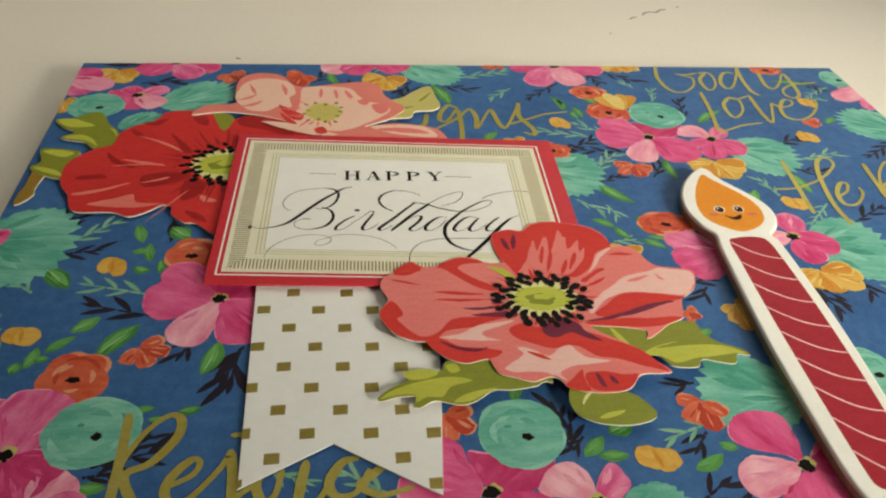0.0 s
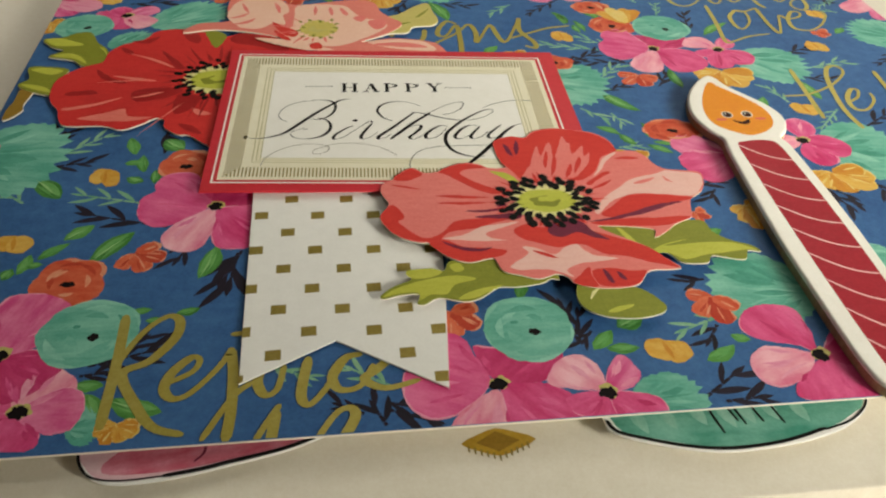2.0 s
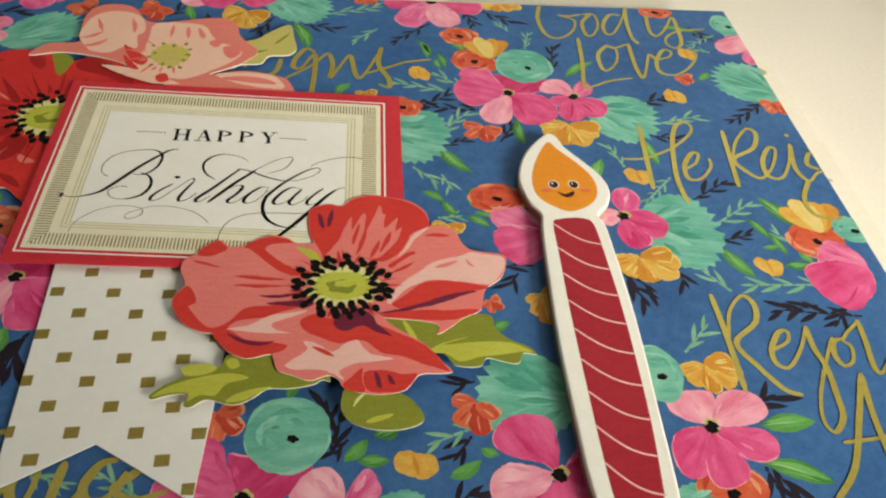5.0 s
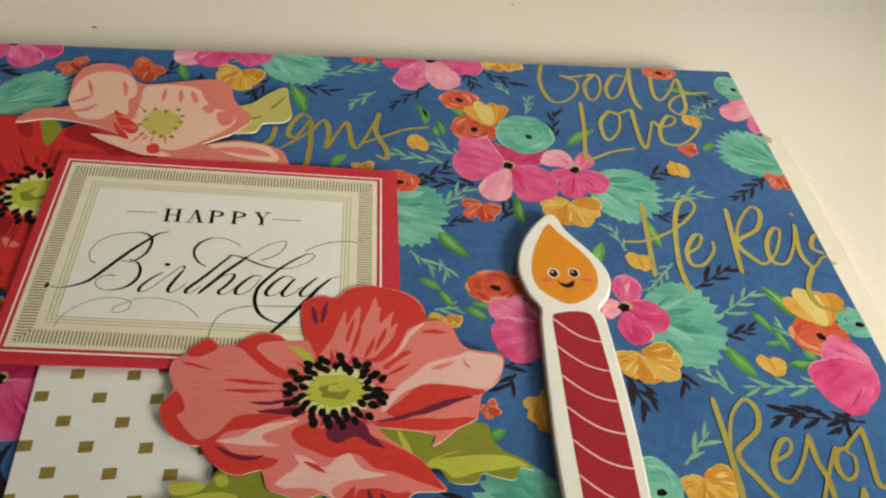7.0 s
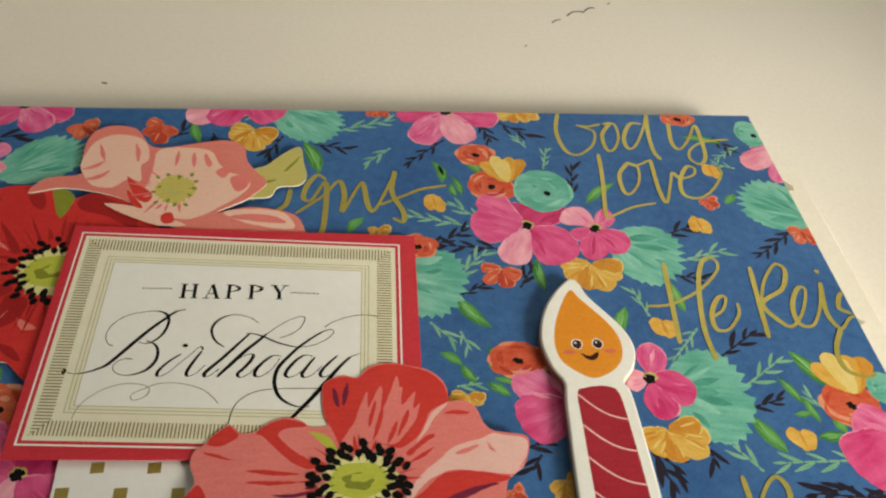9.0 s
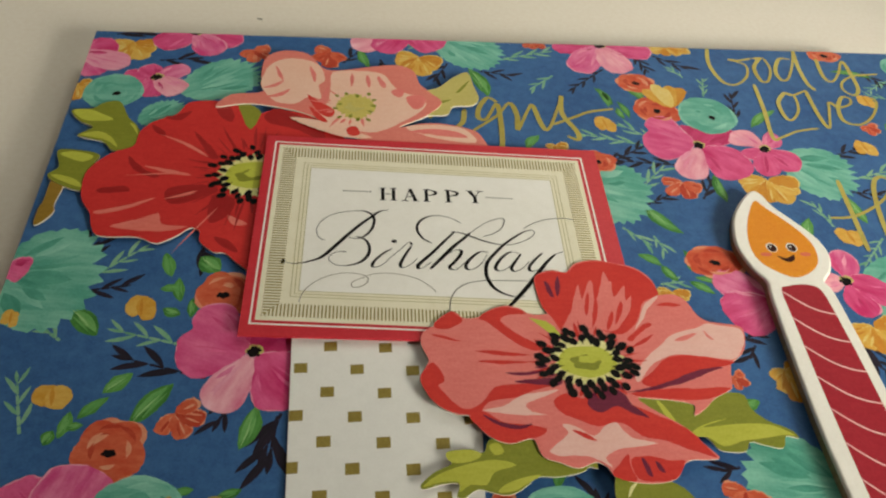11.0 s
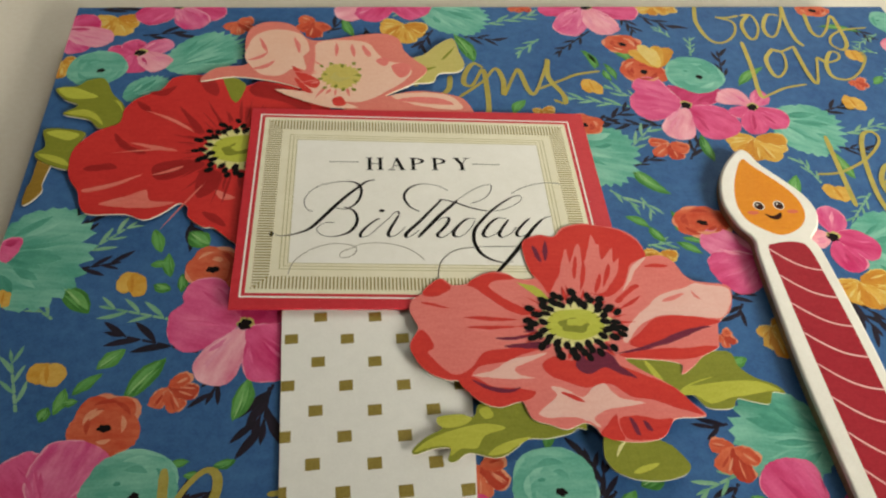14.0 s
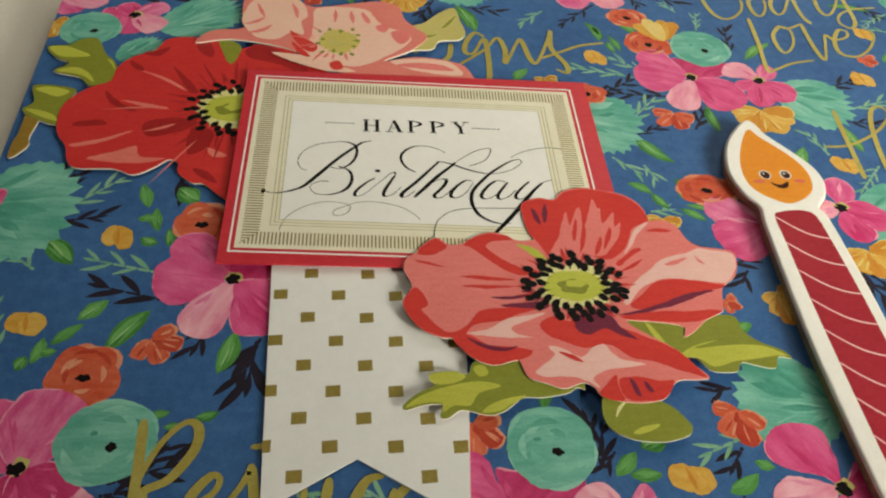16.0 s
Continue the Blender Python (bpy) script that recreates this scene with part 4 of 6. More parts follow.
gold(0.125, (-3.17, -5.16), (-3.35, -5.21), (-3.51, -5.49), (-3.43, -5.7), (-3.19, -5.66), (-3.03, -5.35))
gold(0.125, (-2.81, -5.25), (-3.0, -5.43), (-3.14, -5.57), (-2.9, -5.72), (-2.52, -5.63))
gold(0.125, (-4.36, -6.36), (-4.21, -6.06), (-4.11, -5.88))
gold(0.125, (-4.14, -5.97), (-4.19, -6.37))
gold(0.125, (-3.7, -6.4), (-3.49, -6.06), (-3.33, -5.98), (-3.27, -6.11), (-3.42, -6.42))
gold(0.125, (-4.7, -4.7), (-4.58, -4.69))
WORDS = [(0, 9), (9, 18), (18, 27), (27, 32), (32, 45)]

TEAL_ROUNDS.append((-1.06, -4.87, 0.57, 0.55))

for row in SPRIGS:
    twig(cover, *row, "plum_black", "dark_sprig", "printed dark plum sprig", 0, 0.21)
for row in SPRAYS:
    twig(cover, *row, "spray_green", "green_spray", "printed pale green spray", 0, 0.17)
for row in LEAVES:
    leaf(cover, *row)
for row in FANS:
    fan_leaf(cover, *row)
for row in YELLOW_FLOWERS:
    yellow_flower(cover, *row)
for row in POPPIES:
    poppy(cover, *row)
for c, petals in FLOWERS:
    pink_flower(cover, c, petals, len(petals) > 2)
for spot, petals in (((3.10, 2.86), LARGE), ((-5.13, -2.02), LARGE), ((-1.60, -5.78), LARGE), ((4.43, 2.77), SMALL), ((-0.34, -6.01), SMALL), ((4.60, -0.73), ROUND), ((2.48, -5.64), FRONT_FLOWER), ((4.79, -5.0), BROAD_FLOWER)):
    pattern_flower(cover, spot, petals)
for row in HEARTS:
    yellow_bud(cover, *row)
for row in TULIPS:
    tulip(cover, *row)
for row in TEAL_ROUNDS:
    teal_flower(cover, *row)
for first, last in WORDS:
    sh = Sheet()
    for k, (wide, pts) in enumerate(GOLD_STROKES[first:last]):
        pen_line(sh, pts, COVER + 0.0098 + k * 0.0003, "gold_foil", wide, wide * 0.62)
    sh.link("gold_lettering", cover, "gold foil brush lettering")

# ---- the things tucked under the cover ----
def tag_under(name, label, pts, z):
    ob = tagged(empty(name, pts[0][0], pts[0][1], 0.28), label, "paper cutout")
    sh = Sheet()
    sh.slab(pts, z - 0.03, z, "white_card", "white_card")
    body = sh.link("paper_piece", ob)
    sh = Sheet()
    c = (sum(p[0] for p in pts) / len(pts), sum(p[1] for p in pts) / len(pts))
    sh.slab([(c[0] - 0.5, c[1] + 0.15), (c[0] + 0.5, c[1] + 0.15), (c[0] + 0.5, c[1] + 0.5), (c[0] - 0.5, c[1] + 0.5)], 0.281, z - 0.031, "white_card", "white_card")
    sh.link("foam_pad", ob, "white foam sticky pad")
    return ob, body


rim = smooth([(-3.2, -6.0), (-3.59, -6.2), (-4.05, -6.38), (-4.64, -6.52), (-5.21, -6.63), (-5.75, -6.66), (-6.02, -6.58), (-6.17, -6.41), (-6.25, -6.2), (-6.3, -5.2), (-3.2, -5.2)], 3)
pink_tag, body = tag_under("pink_cutout", "watercolour pink paper cutout with a black outline under the cover", rim, 0.45)
sh = Sheet()
sh.poly(inward(rim, 0.03 if signed_area(rim) > 0 else -0.03), 0.452, "pink_wash_pale", (1, 0))
sh.poly(smooth([(-3.4, -5.9), (-3.9, -6.28), (-4.6, -6.44), (-5.2, -6.54), (-5.85, -6.54), (-5.95, -6.4), (-5.75, -6.1), (-5.9, -5.4), (-3.4, -5.4)], 3), 0.454, "pink_wash", (1, 0.2))
pen_line(sh, [(-6.24, -6.15), (-6.2, -6.36), (-6.05, -6.55), (-5.75, -6.62), (-5.3, -6.6)], 0.456, "black_ink", 0.035, 0.02, cut=False)
pen_line(sh, [(-5.3, -6.6), (-4.9, -6.54), (-4.64, -6.48), (-4.05, -6.35), (-3.62, -6.18), (-3.3, -6.0)], 0.457, "black_ink", 0.06, 0.05, cut=False)
pen_line(sh, [(-4.95, -6.0), (-4.9, -6.3), (-5.0, -6.44)], 0.458, "plum", 0.03, 0.02, cut=False)
sh.link("painted_face", pink_tag, "pink watercolour wash")

rim = smooth([(2.95, -5.9), (2.80, -6.3), (2.58, -6.5), (2.24, -6.66), (1.63, -6.79), (0.78, -6.83), (0.02, -6.64), (-0.36, -6.46), (-0.43, -6.25), (-0.3, -5.2), (2.9, -5.2)], 3)
teal_tag, body = tag_under("teal_cutout", "watercolour teal paper cutout with a black outline under the cover", rim, 0.45)
sh = Sheet()
sh.poly(smooth([(2.85, -5.9), (2.74, -6.3), (2.5, -6.46), (2.2, -6.6), (1.6, -6.74), (0.78, -6.77), (0.05, -6.58), (-0.32, -6.38), (-0.2, -5.4), (2.8, -5.4)], 3), 0.452, "teal_wash", (1, 0))
for k, x in enumerate((-0.1, 0.25, 0.62, 0.95, 1.2, 1.5, 1.85)):
    sh.poly(lens_shape((x, -6.1), (x + 0.12, -6.52 + 0.03 * (k % 3)), 0.16), 0.4535 + k * 0.0002, "teal_wash_pale", (0, 1))
pen_line(sh, [(-0.41, -6.3), (-0.32, -6.46), (0.02, -6.6), (0.4, -6.72), (0.78, -6.79), (1.2, -6.79), (1.63, -6.74), (2.1, -6.62)], 0.456, "black_ink", 0.05, 0.045, cut=False)
pen_line(sh, [(2.1, -6.64), (2.4, -6.56), (2.6, -6.46), (2.78, -6.3), (2.86, -6.1)], 0.457, "black_ink", 0.02, 0.025, cut=False)
for x, e in ((0.9, -6.58), (1.12, -6.42), (1.2, -6.48), (1.42, -6.46), (1.66, -6.5)):
    pen_line(sh, [(x - 0.08, -6.15), (x, e)], 0.458, "black_ink", 0.03, 0.015, cut=False, n=2)
sh.link("painted_face", teal_tag, "teal watercolour wash with dark strokes")

orange_tag = tagged(empty("orange_tag", 5.5, -6.5, 0.28), "orange bordered white tag with a dotted line under the cover", "paper tag")
sh = Sheet()
sh.slab([(4.0, -7.02), (8.6, -7.02), (8.6, -5.0), (4.0, -5.0)], 0.281, 0.45, "tag_orange", "tag_orange", 0.03, 2)
sh.link("tag_board", orange_tag, "thick orange board")
sh = Sheet()
sh.poly([(4.28, -6.82), (8.3, -6.82), (8.3, -5.2), (4.28, -5.2)], 0.452, "label_white")
for k in range(18):
    sh.poly(blob_shape((4.54 + 0.2 * k, -6.665), 0.027, 0.026, n=10), 0.454, "black_ink")
sh.poly(blob_shape((4.44, -6.47), 0.027, 0.026, n=10), 0.454, "black_ink")
for k, (top, low) in enumerate(((6.04, 6.30), (6.12, 6.22), (6.20, 6.40), (6.34, 6.26), (6.42, 6.52), (6.50, 6.36), (6.56, 6.64))):
    pen_line(sh, [(top, -6.35), ((top + low) / 2 + 0.02, -6.58), (low, -6.8 + 0.03 * (k % 3))], 0.456 + 0.0004 * k, "brown_ink", 0.026, 0.016, cut=False, n=3)
sh.link("dotted_face", orange_tag, "white face with black dots")

# ---- ribbon banner with gold squares ----
banner = tagged(empty("ribbon_banner", -3.4, -3.6, COVER), "white paper banner with gold foil squares and a swallowtail end", "paper banner")
edge = [(-4.60, -1.2), (-4.59, -3.0), (-4.575, -5.56), (-3.46, -4.94), (-2.18, -5.81), (-2.02, -4.2), (-1.90, -2.6), (-1.86, -1.2)]
sh = Sheet()
sh.slab(edge, COVER + 0.03, COVER + 0.055, "white_card", "white_card", 0.006, 2)
strip = sh.link("paper_strip", banner)
sh = Sheet()
sh.slab([(-4.2, -4.4), (-2.5, -4.4), (-2.5, -1.6), (-4.2, -1.6)], COVER + 0.021, COVER + 0.0295, "white_card", "white_card")
sh.link("adhesive_pad", banner, "thin white glue pad")
rows = [(-4.03 + 0.797 * i - 0.42 * j, -1.98 - 0.04 * i - 0.375 * j) for j in range(-1, 10) for i in range(-1, 9)]
left = lambda y: -4.585
right = lambda y: -1.85 - 0.33 * max(0.0, (-1.9 - y) / 3.9)


def floor_of(x):
    return -5.56 + (x + 4.575) / 1.115 * 0.62 if x < -3.46 else -4.94 - (x + 3.46) / 1.28 * 0.87


for x, y in rows:
    w, h = 0.094, 0.088
    q = [(x - w, y - h), (x + w, y - h + 0.008), (x + w, y + h), (x - w, y + h - 0.006)]
    q = [(min(max(a, left(b)), right(b)), b) for a, b in q]
    q = [(a, max(b, floor_of(a) + 0.004)) for a, b in q]
    if q[1][0] - q[0][0] < 0.03 or q[2][1] - q[1][1] < 0.03 or y > -1.5:
        continue
    sh = Sheet()
    sh.poly(q, COVER + 0.0562, "gold_matte")
    sh.link("gold_square", strip, "gold foil square")

# ---- outlines of the cut-out flowers ----
CORAL_EDGE = [
    (-2.72, -1.95), (-2.66, -1.81), (-2.52, -1.72), (-2.43, -1.58), (-2.23, -1.43), (-2.12, -1.48), (-2.03, -1.57), (-1.81, -1.55), (-1.61, -1.4),
    (-1.37, -1.33), (-1.15, -1.39), (-1.05, -1.48), (-0.89, -1.52), (-0.72, -1.48), (-0.78, -1.38), (-0.83, -1.13), (-0.83, -0.8), (-0.72, -0.66),
    (-0.49, -0.59), (-0.28, -0.64), (-0.1, -0.45), (0.24, -0.37), (0.54, -0.44), (0.85, -0.53), (1.06, -0.72), (1.14, -0.95), (1.13, -1.13),
    (1.39, -1.13), (1.56, -1.28), (1.64, -1.53), (1.77, -1.68), (1.99, -1.73), (2.28, -1.8), (2.29, -2.0), (2.17, -2.28), (1.98, -2.44),
    (1.88, -2.54), (1.79, -2.86)]
CORAL_EDGE_FRONT = [
    (1.74, -2.96), (1.46, -3.1), (1.26, -3.27), (1.06, -3.38), (1.1, -3.21), (0.8, -3.12), (0.54, -3.09), (0.31, -3.07), (0.47, -3.25),
    (0.88, -3.58), (1.06, -3.84), (1.21, -4.05), (1.04, -4.08), (0.75, -4.09), (0.54, -4.33), (0.27, -4.4), (-0.07, -4.37), (-0.32, -4.26),
    (-0.38, -4.14), (-0.52, -4.06), (-0.77, -4.14), (-1.0, -4.05), (-1.22, -3.95), (-1.29, -3.71), (-1.37, -3.68), (-1.64, -3.74), (-1.88, -3.64),
    (-2.03, -3.46), (-2.14, -3.29), (-2.29, -3.27), (-2.53, -3.14), (-2.68, -2.92), (-2.78, -2.66), (-2.67, -2.44), (-2.63, -2.32), (-2.71, -2.11)]
CORAL_LEAF_A = [(-1.79, -3.62), (-2.0, -3.84), (-2.18, -3.79), (-2.5, -3.82), (-2.45, -3.99), (-2.68, -4.11), (-2.87, -4.28),
    (-2.83, -4.35), (-2.62, -4.29), (-2.38, -4.29), (-2.42, -4.46), (-2.32, -4.49), (-2.13, -4.38), (-1.82, -4.47), (-1.64,
    -4.44), (-1.48, -4.34), (-1.32, -4.23), (-1.06, -4.24), (-0.74, -4.19), (-0.61, -4.11), (-0.49, -4.12), (-0.68, -3.76)]
CORAL_LEAF_B = [(0.18, -3.03), (1.07, -3.06), (1.85, -3.01), (1.94, -3.29), (2.12, -3.49), (2.39, -3.64), (2.47, -3.78), (2.29,
    -3.75), (2.18, -3.93), (1.94, -3.88), (1.74, -3.82), (1.63, -3.96), (1.43, -3.97), (1.25, -3.92), (1.15, -3.75), (1.02,
    -3.65), (0.81, -3.68)]
CORAL_LEAF_C = [(-0.26, -4.21), (-0.36, -4.53), (-0.29, -4.75), (-0.11, -4.88), (0.09, -4.94), (0.38, -4.96), (0.65, -4.9),
    (0.75, -4.8), (0.72, -4.67), (0.51, -4.41), (-0.02, -4.22)]
CORAL_SEPAL = [(-1.04, -1.58), (-0.79, -1.65), (-0.68, -1.76), (-0.58, -1.97), (-0.75, -1.9)]
RED_EDGE = [(-7.53, 2.54), (-7.48, 2.93), (-7.28, 3.25), (-6.91, 3.48), (-6.74, 3.82), (-6.45, 3.92), (-6.03, 3.89), (-5.71,
    3.74), (-5.39, 3.55), (-4.98, 3.69), (-4.04, 3.24), (-3.66, 2.11), (-4.08, 0.18), (-4.86, -0.74), (-5.37, -0.44), (-5.7,
    -0.11), (-5.88, -0.08), (-6.12, 0.15), (-6.15, 0.38), (-6.3, 0.47), (-6.52, 0.27), (-6.8, 0.12), (-7.12, 0.26), (-7.68,
    0.28), (-7.85, 0.48), (-7.94, 0.81), (-8.1, 1.07), (-8.19, 1.41), (-8.17, 1.9), (-7.87, 2.33)]
RED_LEAF_A = [(-8.79, 3.57), (-8.43, 3.64), (-8.26, 3.81), (-7.97, 3.85), (-7.75, 3.38), (-7.54, 3.1), (-7.39, 2.58), (-7.83,
    2.41), (-8.07, 2.66), (-8.54, 2.83), (-8.32, 3.07), (-8.58, 3.24)]
RED_LEAF_B = [(-8.78, 2.39), (-8.5, 2.43), (-8.06, 2.3), (-8.14, 1.93), (-8.13, 1.37), (-8.56, 1.51), (-8.81, 1.75), (-8.67,
    1.97)]
RED_STEM = [(-8.71, 1.68), (-8.49, 1.61), (-8.54, 1.07), (-8.51, 0.86), (-8.64, 0.62), (-8.76, 0.57), (-8.77, 0.92), (-8.73,
    1.14)]
PINK_EDGE = [(-6.21, 3.7), (-5.95, 4.09), (-5.37, 4.21), (-5.43, 4.72), (-5.42, 5.18), (-5.3, 5.48), (-4.99, 5.65), (-4.53, 5.55), (-4.23, 5.07), (-3.91, 4.98), (-3.28, 5.13), (-2.73, 5.22), (-2.39, 5.03), (-2.29, 4.59), (-2.1, 4.29), (-1.89, 3.96), (-2.19, 3.56), (-2.39, 3.41), (-2.78, 3.15), (-2.17, 3.3), (-1.54, 3.18), (-1.23, 2.94), (-1.21, 2.35), (-2.32, 2.38), (-3.23, 2.61), (-3.71, 2.93), (-4.22, 3.34), (-4.77, 3.64), (-5.6, 3.82)]
PINK_LEAF = [(-2.23, 4.31), (-1.92, 4.48), (-1.6, 4.83), (-1.27, 5.04), (-1.19, 4.57), (-1.13, 4.15), (-1.29, 3.91), (-1.67,
    3.86), (-1.82, 3.59), (-2.19, 3.55), (-2.39, 3.43), (-2.61, 3.66)]
CANDLE_HEAD = [(3.06, -0.85), (2.91, -0.55), (2.82, -0.12), (2.86, 0.26), (3.02, 0.7), (3.3, 1.1), (3.6, 1.36), (3.76, 1.24),
    (3.86, 0.94), (4.15, 0.51), (4.37, 0.12), (4.43, -0.26), (4.3, -0.63), (4.09, -0.88)]
FLAME = [(3.54, 1.07), (3.69, 0.87), (4.06, 0.35), (4.2, -0.04), (4.15, -0.41), (3.94, -0.66), (3.61, -0.8), (3.38, -0.71),
    (3.13, -0.48), (3.05, -0.19), (3.1, 0.19), (3.28, 0.66)]
def shade(art, mat, *pts):
    art.append((mat, list(pts)))


CORAL_ART = []
shade(CORAL_ART, 'coral_red', (-0.82, -0.81), (-0.73, -0.68), (-0.5, -0.62), (-0.28, -0.66), (-0.09, -0.48), (0.23, -0.4), (0.53, -0.46), (0.84, -0.56), (1.04, -0.75), (1.12, -0.97), (1.12, -1.14), (0.85, -1.28), (0.73, -1.52), (0.56, -1.77), (0.34, -1.93), (0.12, -1.88), (-0.09, -1.8), (-0.33, -1.89), (-0.56, -1.88), (-0.68, -1.59), (-0.78, -1.4), (-0.83, -1.14))
shade(CORAL_ART, 'salmon', (-0.59, -1.89), (-0.37, -1.5), (-0.22, -1.09), (-0.13, -0.92), (-0.13, -1.23), (0.06, -0.84), (0.1, -0.93), (0.06, -1.3), (0.23, -0.92), (0.35, -0.63), (0.38, -0.84), (0.43, -0.86), (0.39, -1.18), (0.55, -1.02), (0.63, -0.95), (0.57, -1.25), (0.69, -1.15), (0.59, -1.44), (0.4, -1.72), (0.28, -1.84), (0.13, -1.86), (-0.09, -1.8), (-0.33, -1.87))
shade(CORAL_ART, 'coral_red', (0.1, -1.15), (0.09, -1.37), (0.01, -1.63), (-0.09, -1.8), (-0.03, -1.51))
shade(CORAL_ART, 'coral_red', (-0.01, -1.07), (-0.03, -1.29), (-0.12, -1.55), (-0.12, -1.36))
shade(CORAL_ART, 'coral_red', (0.3, -1.46), (0.28, -1.64), (0.14, -1.85), (0.18, -1.67))
shade(CORAL_ART, 'coral_red', (0.49, -1.26), (0.48, -1.43), (0.3, -1.74), (0.34, -1.54))
shade(CORAL_ART, 'plum', (-0.68, -0.84), (-0.61, -0.9), (-0.57, -1.17), (-0.64, -1.11))
shade(CORAL_ART, 'plum', (-0.44, -0.72), (-0.42, -0.87), (-0.5, -1.16), (-0.52, -0.96))
shade(CORAL_ART, 'coral_pale', (1.11, -1.16), (0.91, -1.28), (0.78, -1.45), (0.68, -1.66), (0.57, -1.84), (0.76, -1.63), (0.89, -1.42), (1.06, -1.25))
shade(CORAL_ART, 'coral_pale', (0.89, -2.15), (1.08, -1.98), (1.3, -1.88), (1.54, -1.82), (1.75, -1.73), (1.94, -1.77), (2.25, -1.84), (2.27, -2.01), (2.14, -2.28), (1.97, -2.43), (1.76, -2.41), (1.49, -2.36), (1.15, -2.32), (0.91, -2.37), (0.63, -2.54), (0.41, -2.79), (0.36, -2.72), (0.48, -2.52), (0.71, -2.28))
shade(CORAL_ART, 'salmon', (1.14, -2.06), (1.32, -1.97), (1.53, -1.92), (1.33, -2.04))
shade(CORAL_ART, 'salmon', (1.66, -1.86), (1.71, -1.95), (1.78, -2.07), (1.67, -2.0))
shade(CORAL_ART, 'coral_red', (0.41, -2.01), (0.6, -1.84), (0.78, -1.71), (0.86, -1.75), (0.65, -1.89), (0.47, -2.06))
shade(CORAL_ART, 'coral_red', (0.46, -2.15), (0.66, -2.02), (0.84, -1.93), (0.66, -2.1))
shade(CORAL_ART, 'coral_red', (1.04, -1.35), (1.28, -1.3), (1.45, -1.36), (1.26, -1.38))
shade(CORAL_ART, 'coral_red', (0.44, -2.79), (0.68, -2.6), (0.83, -2.45), (1.03, -2.35), (1.26, -2.34), (1.54, -2.38), (1.8, -2.44), (1.95, -2.49), (1.7, -2.57), (1.46, -2.6), (1.15, -2.7), (0.83, -2.84), (0.54, -2.89))
shade(CORAL_ART, 'coral_red', (0.23, -2.98), (0.58, -2.94), (0.97, -2.92), (1.3, -2.94), (1.64, -2.92), (1.73, -2.97), (1.35, -3.12), (0.91, -3.11), (0.54, -3.07), (0.33, -3.05))
shade(CORAL_ART, 'plum', (0.13, -2.98), (0.54, -2.89), (0.9, -2.78), (1.22, -2.65), (1.47, -2.59), (1.75, -2.57), (1.5, -2.66), (1.24, -2.77), (0.87, -2.88), (0.52, -2.95))
shade(CORAL_ART, 'coral_red', (-1.81, -1.57), (-1.62, -1.42), (-1.38, -1.36), (-1.16, -1.42), (-1.07, -1.5), (-1.37, -1.52), (-1.49, -1.62), (-1.42, -1.73), (-1.23, -1.91), (-0.98, -2.09), (-0.91, -2.17), (-1.07, -2.2), (-1.32, -2.05), (-1.56, -1.79), (-1.7, -1.65))
shade(CORAL_ART, 'coral_red', (-2.44, -1.6), (-2.22, -1.45), (-2.14, -1.51), (-2.06, -1.62), (-2.19, -1.72), (-2.3, -1.78), (-2.5, -1.74))
shade(CORAL_ART, 'coral_red', (-2.77, -2.66), (-2.67, -2.46), (-2.56, -2.39), (-2.45, -2.59), (-2.43, -2.72), (-2.53, -2.79), (-2.35, -3.04), (-2.17, -3.19), (-1.96, -3.09), (-1.82, -2.93), (-1.65, -2.81), (-1.28, -2.78), (-1.0, -2.72), (-0.86, -2.82), (-1.14, -2.89), (-1.41, -3.01), (-1.84, -3.08), (-2.02, -3.28), (-2.29, -3.26), (-2.53, -3.13), (-2.69, -2.92))
shade(CORAL_ART, 'coral_red', (-2.56, -1.87), (-2.35, -1.91), (-2.11, -2.02), (-2.33, -1.98))
shade(CORAL_ART, 'coral_red', (-1.95, -2.19), (-1.56, -2.21), (-1.13, -2.29), (-1.54, -2.29))
shade(CORAL_ART, 'coral_red', (-1.93, -2.38), (-1.53, -2.37), (-1.18, -2.42), (-1.57, -2.44))
shade(CORAL_ART, 'plum', (-1.54, -2.6), (-1.25, -2.59), (-0.96, -2.55), (-1.22, -2.65))
shade(CORAL_ART, 'plum', (-1.43, -2.75), (-1.16, -2.71), (-0.86, -2.7), (-0.8, -2.79), (-1.07, -2.81))
shade(CORAL_ART, 'coral_red', (-2.14, -3.28), (-1.93, -3.24), (-1.69, -3.41), (-1.4, -3.46), (-1.1, -3.53), (-1.2, -3.64), (-1.38, -3.68), (-1.65, -3.74), (-1.87, -3.64), (-2.03, -3.47))
shade(CORAL_ART, 'plum', (-1.96, -3.28), (-1.74, -3.4), (-1.45, -3.47), (-1.28, -3.45), (-1.46, -3.53), (-1.71, -3.49))
shade(CORAL_ART, 'coral_pale', (-1.95, -3.21), (-1.66, -3.16), (-1.37, -2.99), (-1.09, -2.93), (-0.81, -2.9), (-1.11, -3.03), (-1.33, -3.14), (-1.25, -3.26), (-1.05, -3.31), (-1.37, -3.31), (-1.72, -3.26))
shade(CORAL_ART, 'coral_red', (-0.92, -3.1), (-0.73, -2.96), (-0.58, -3.03), (-0.43, -3.08), (-0.29, -3.17), (0.05, -3.11), (0.24, -3.21), (0.47, -3.34), (0.88, -3.59), (1.06, -3.86), (1.18, -4.05), (1.06, -4.02), (0.78, -3.9), (0.5, -3.77), (0.21, -3.68), (-0.03, -3.47), (-0.37, -3.52), (-0.66, -3.39), (-0.84, -3.29))
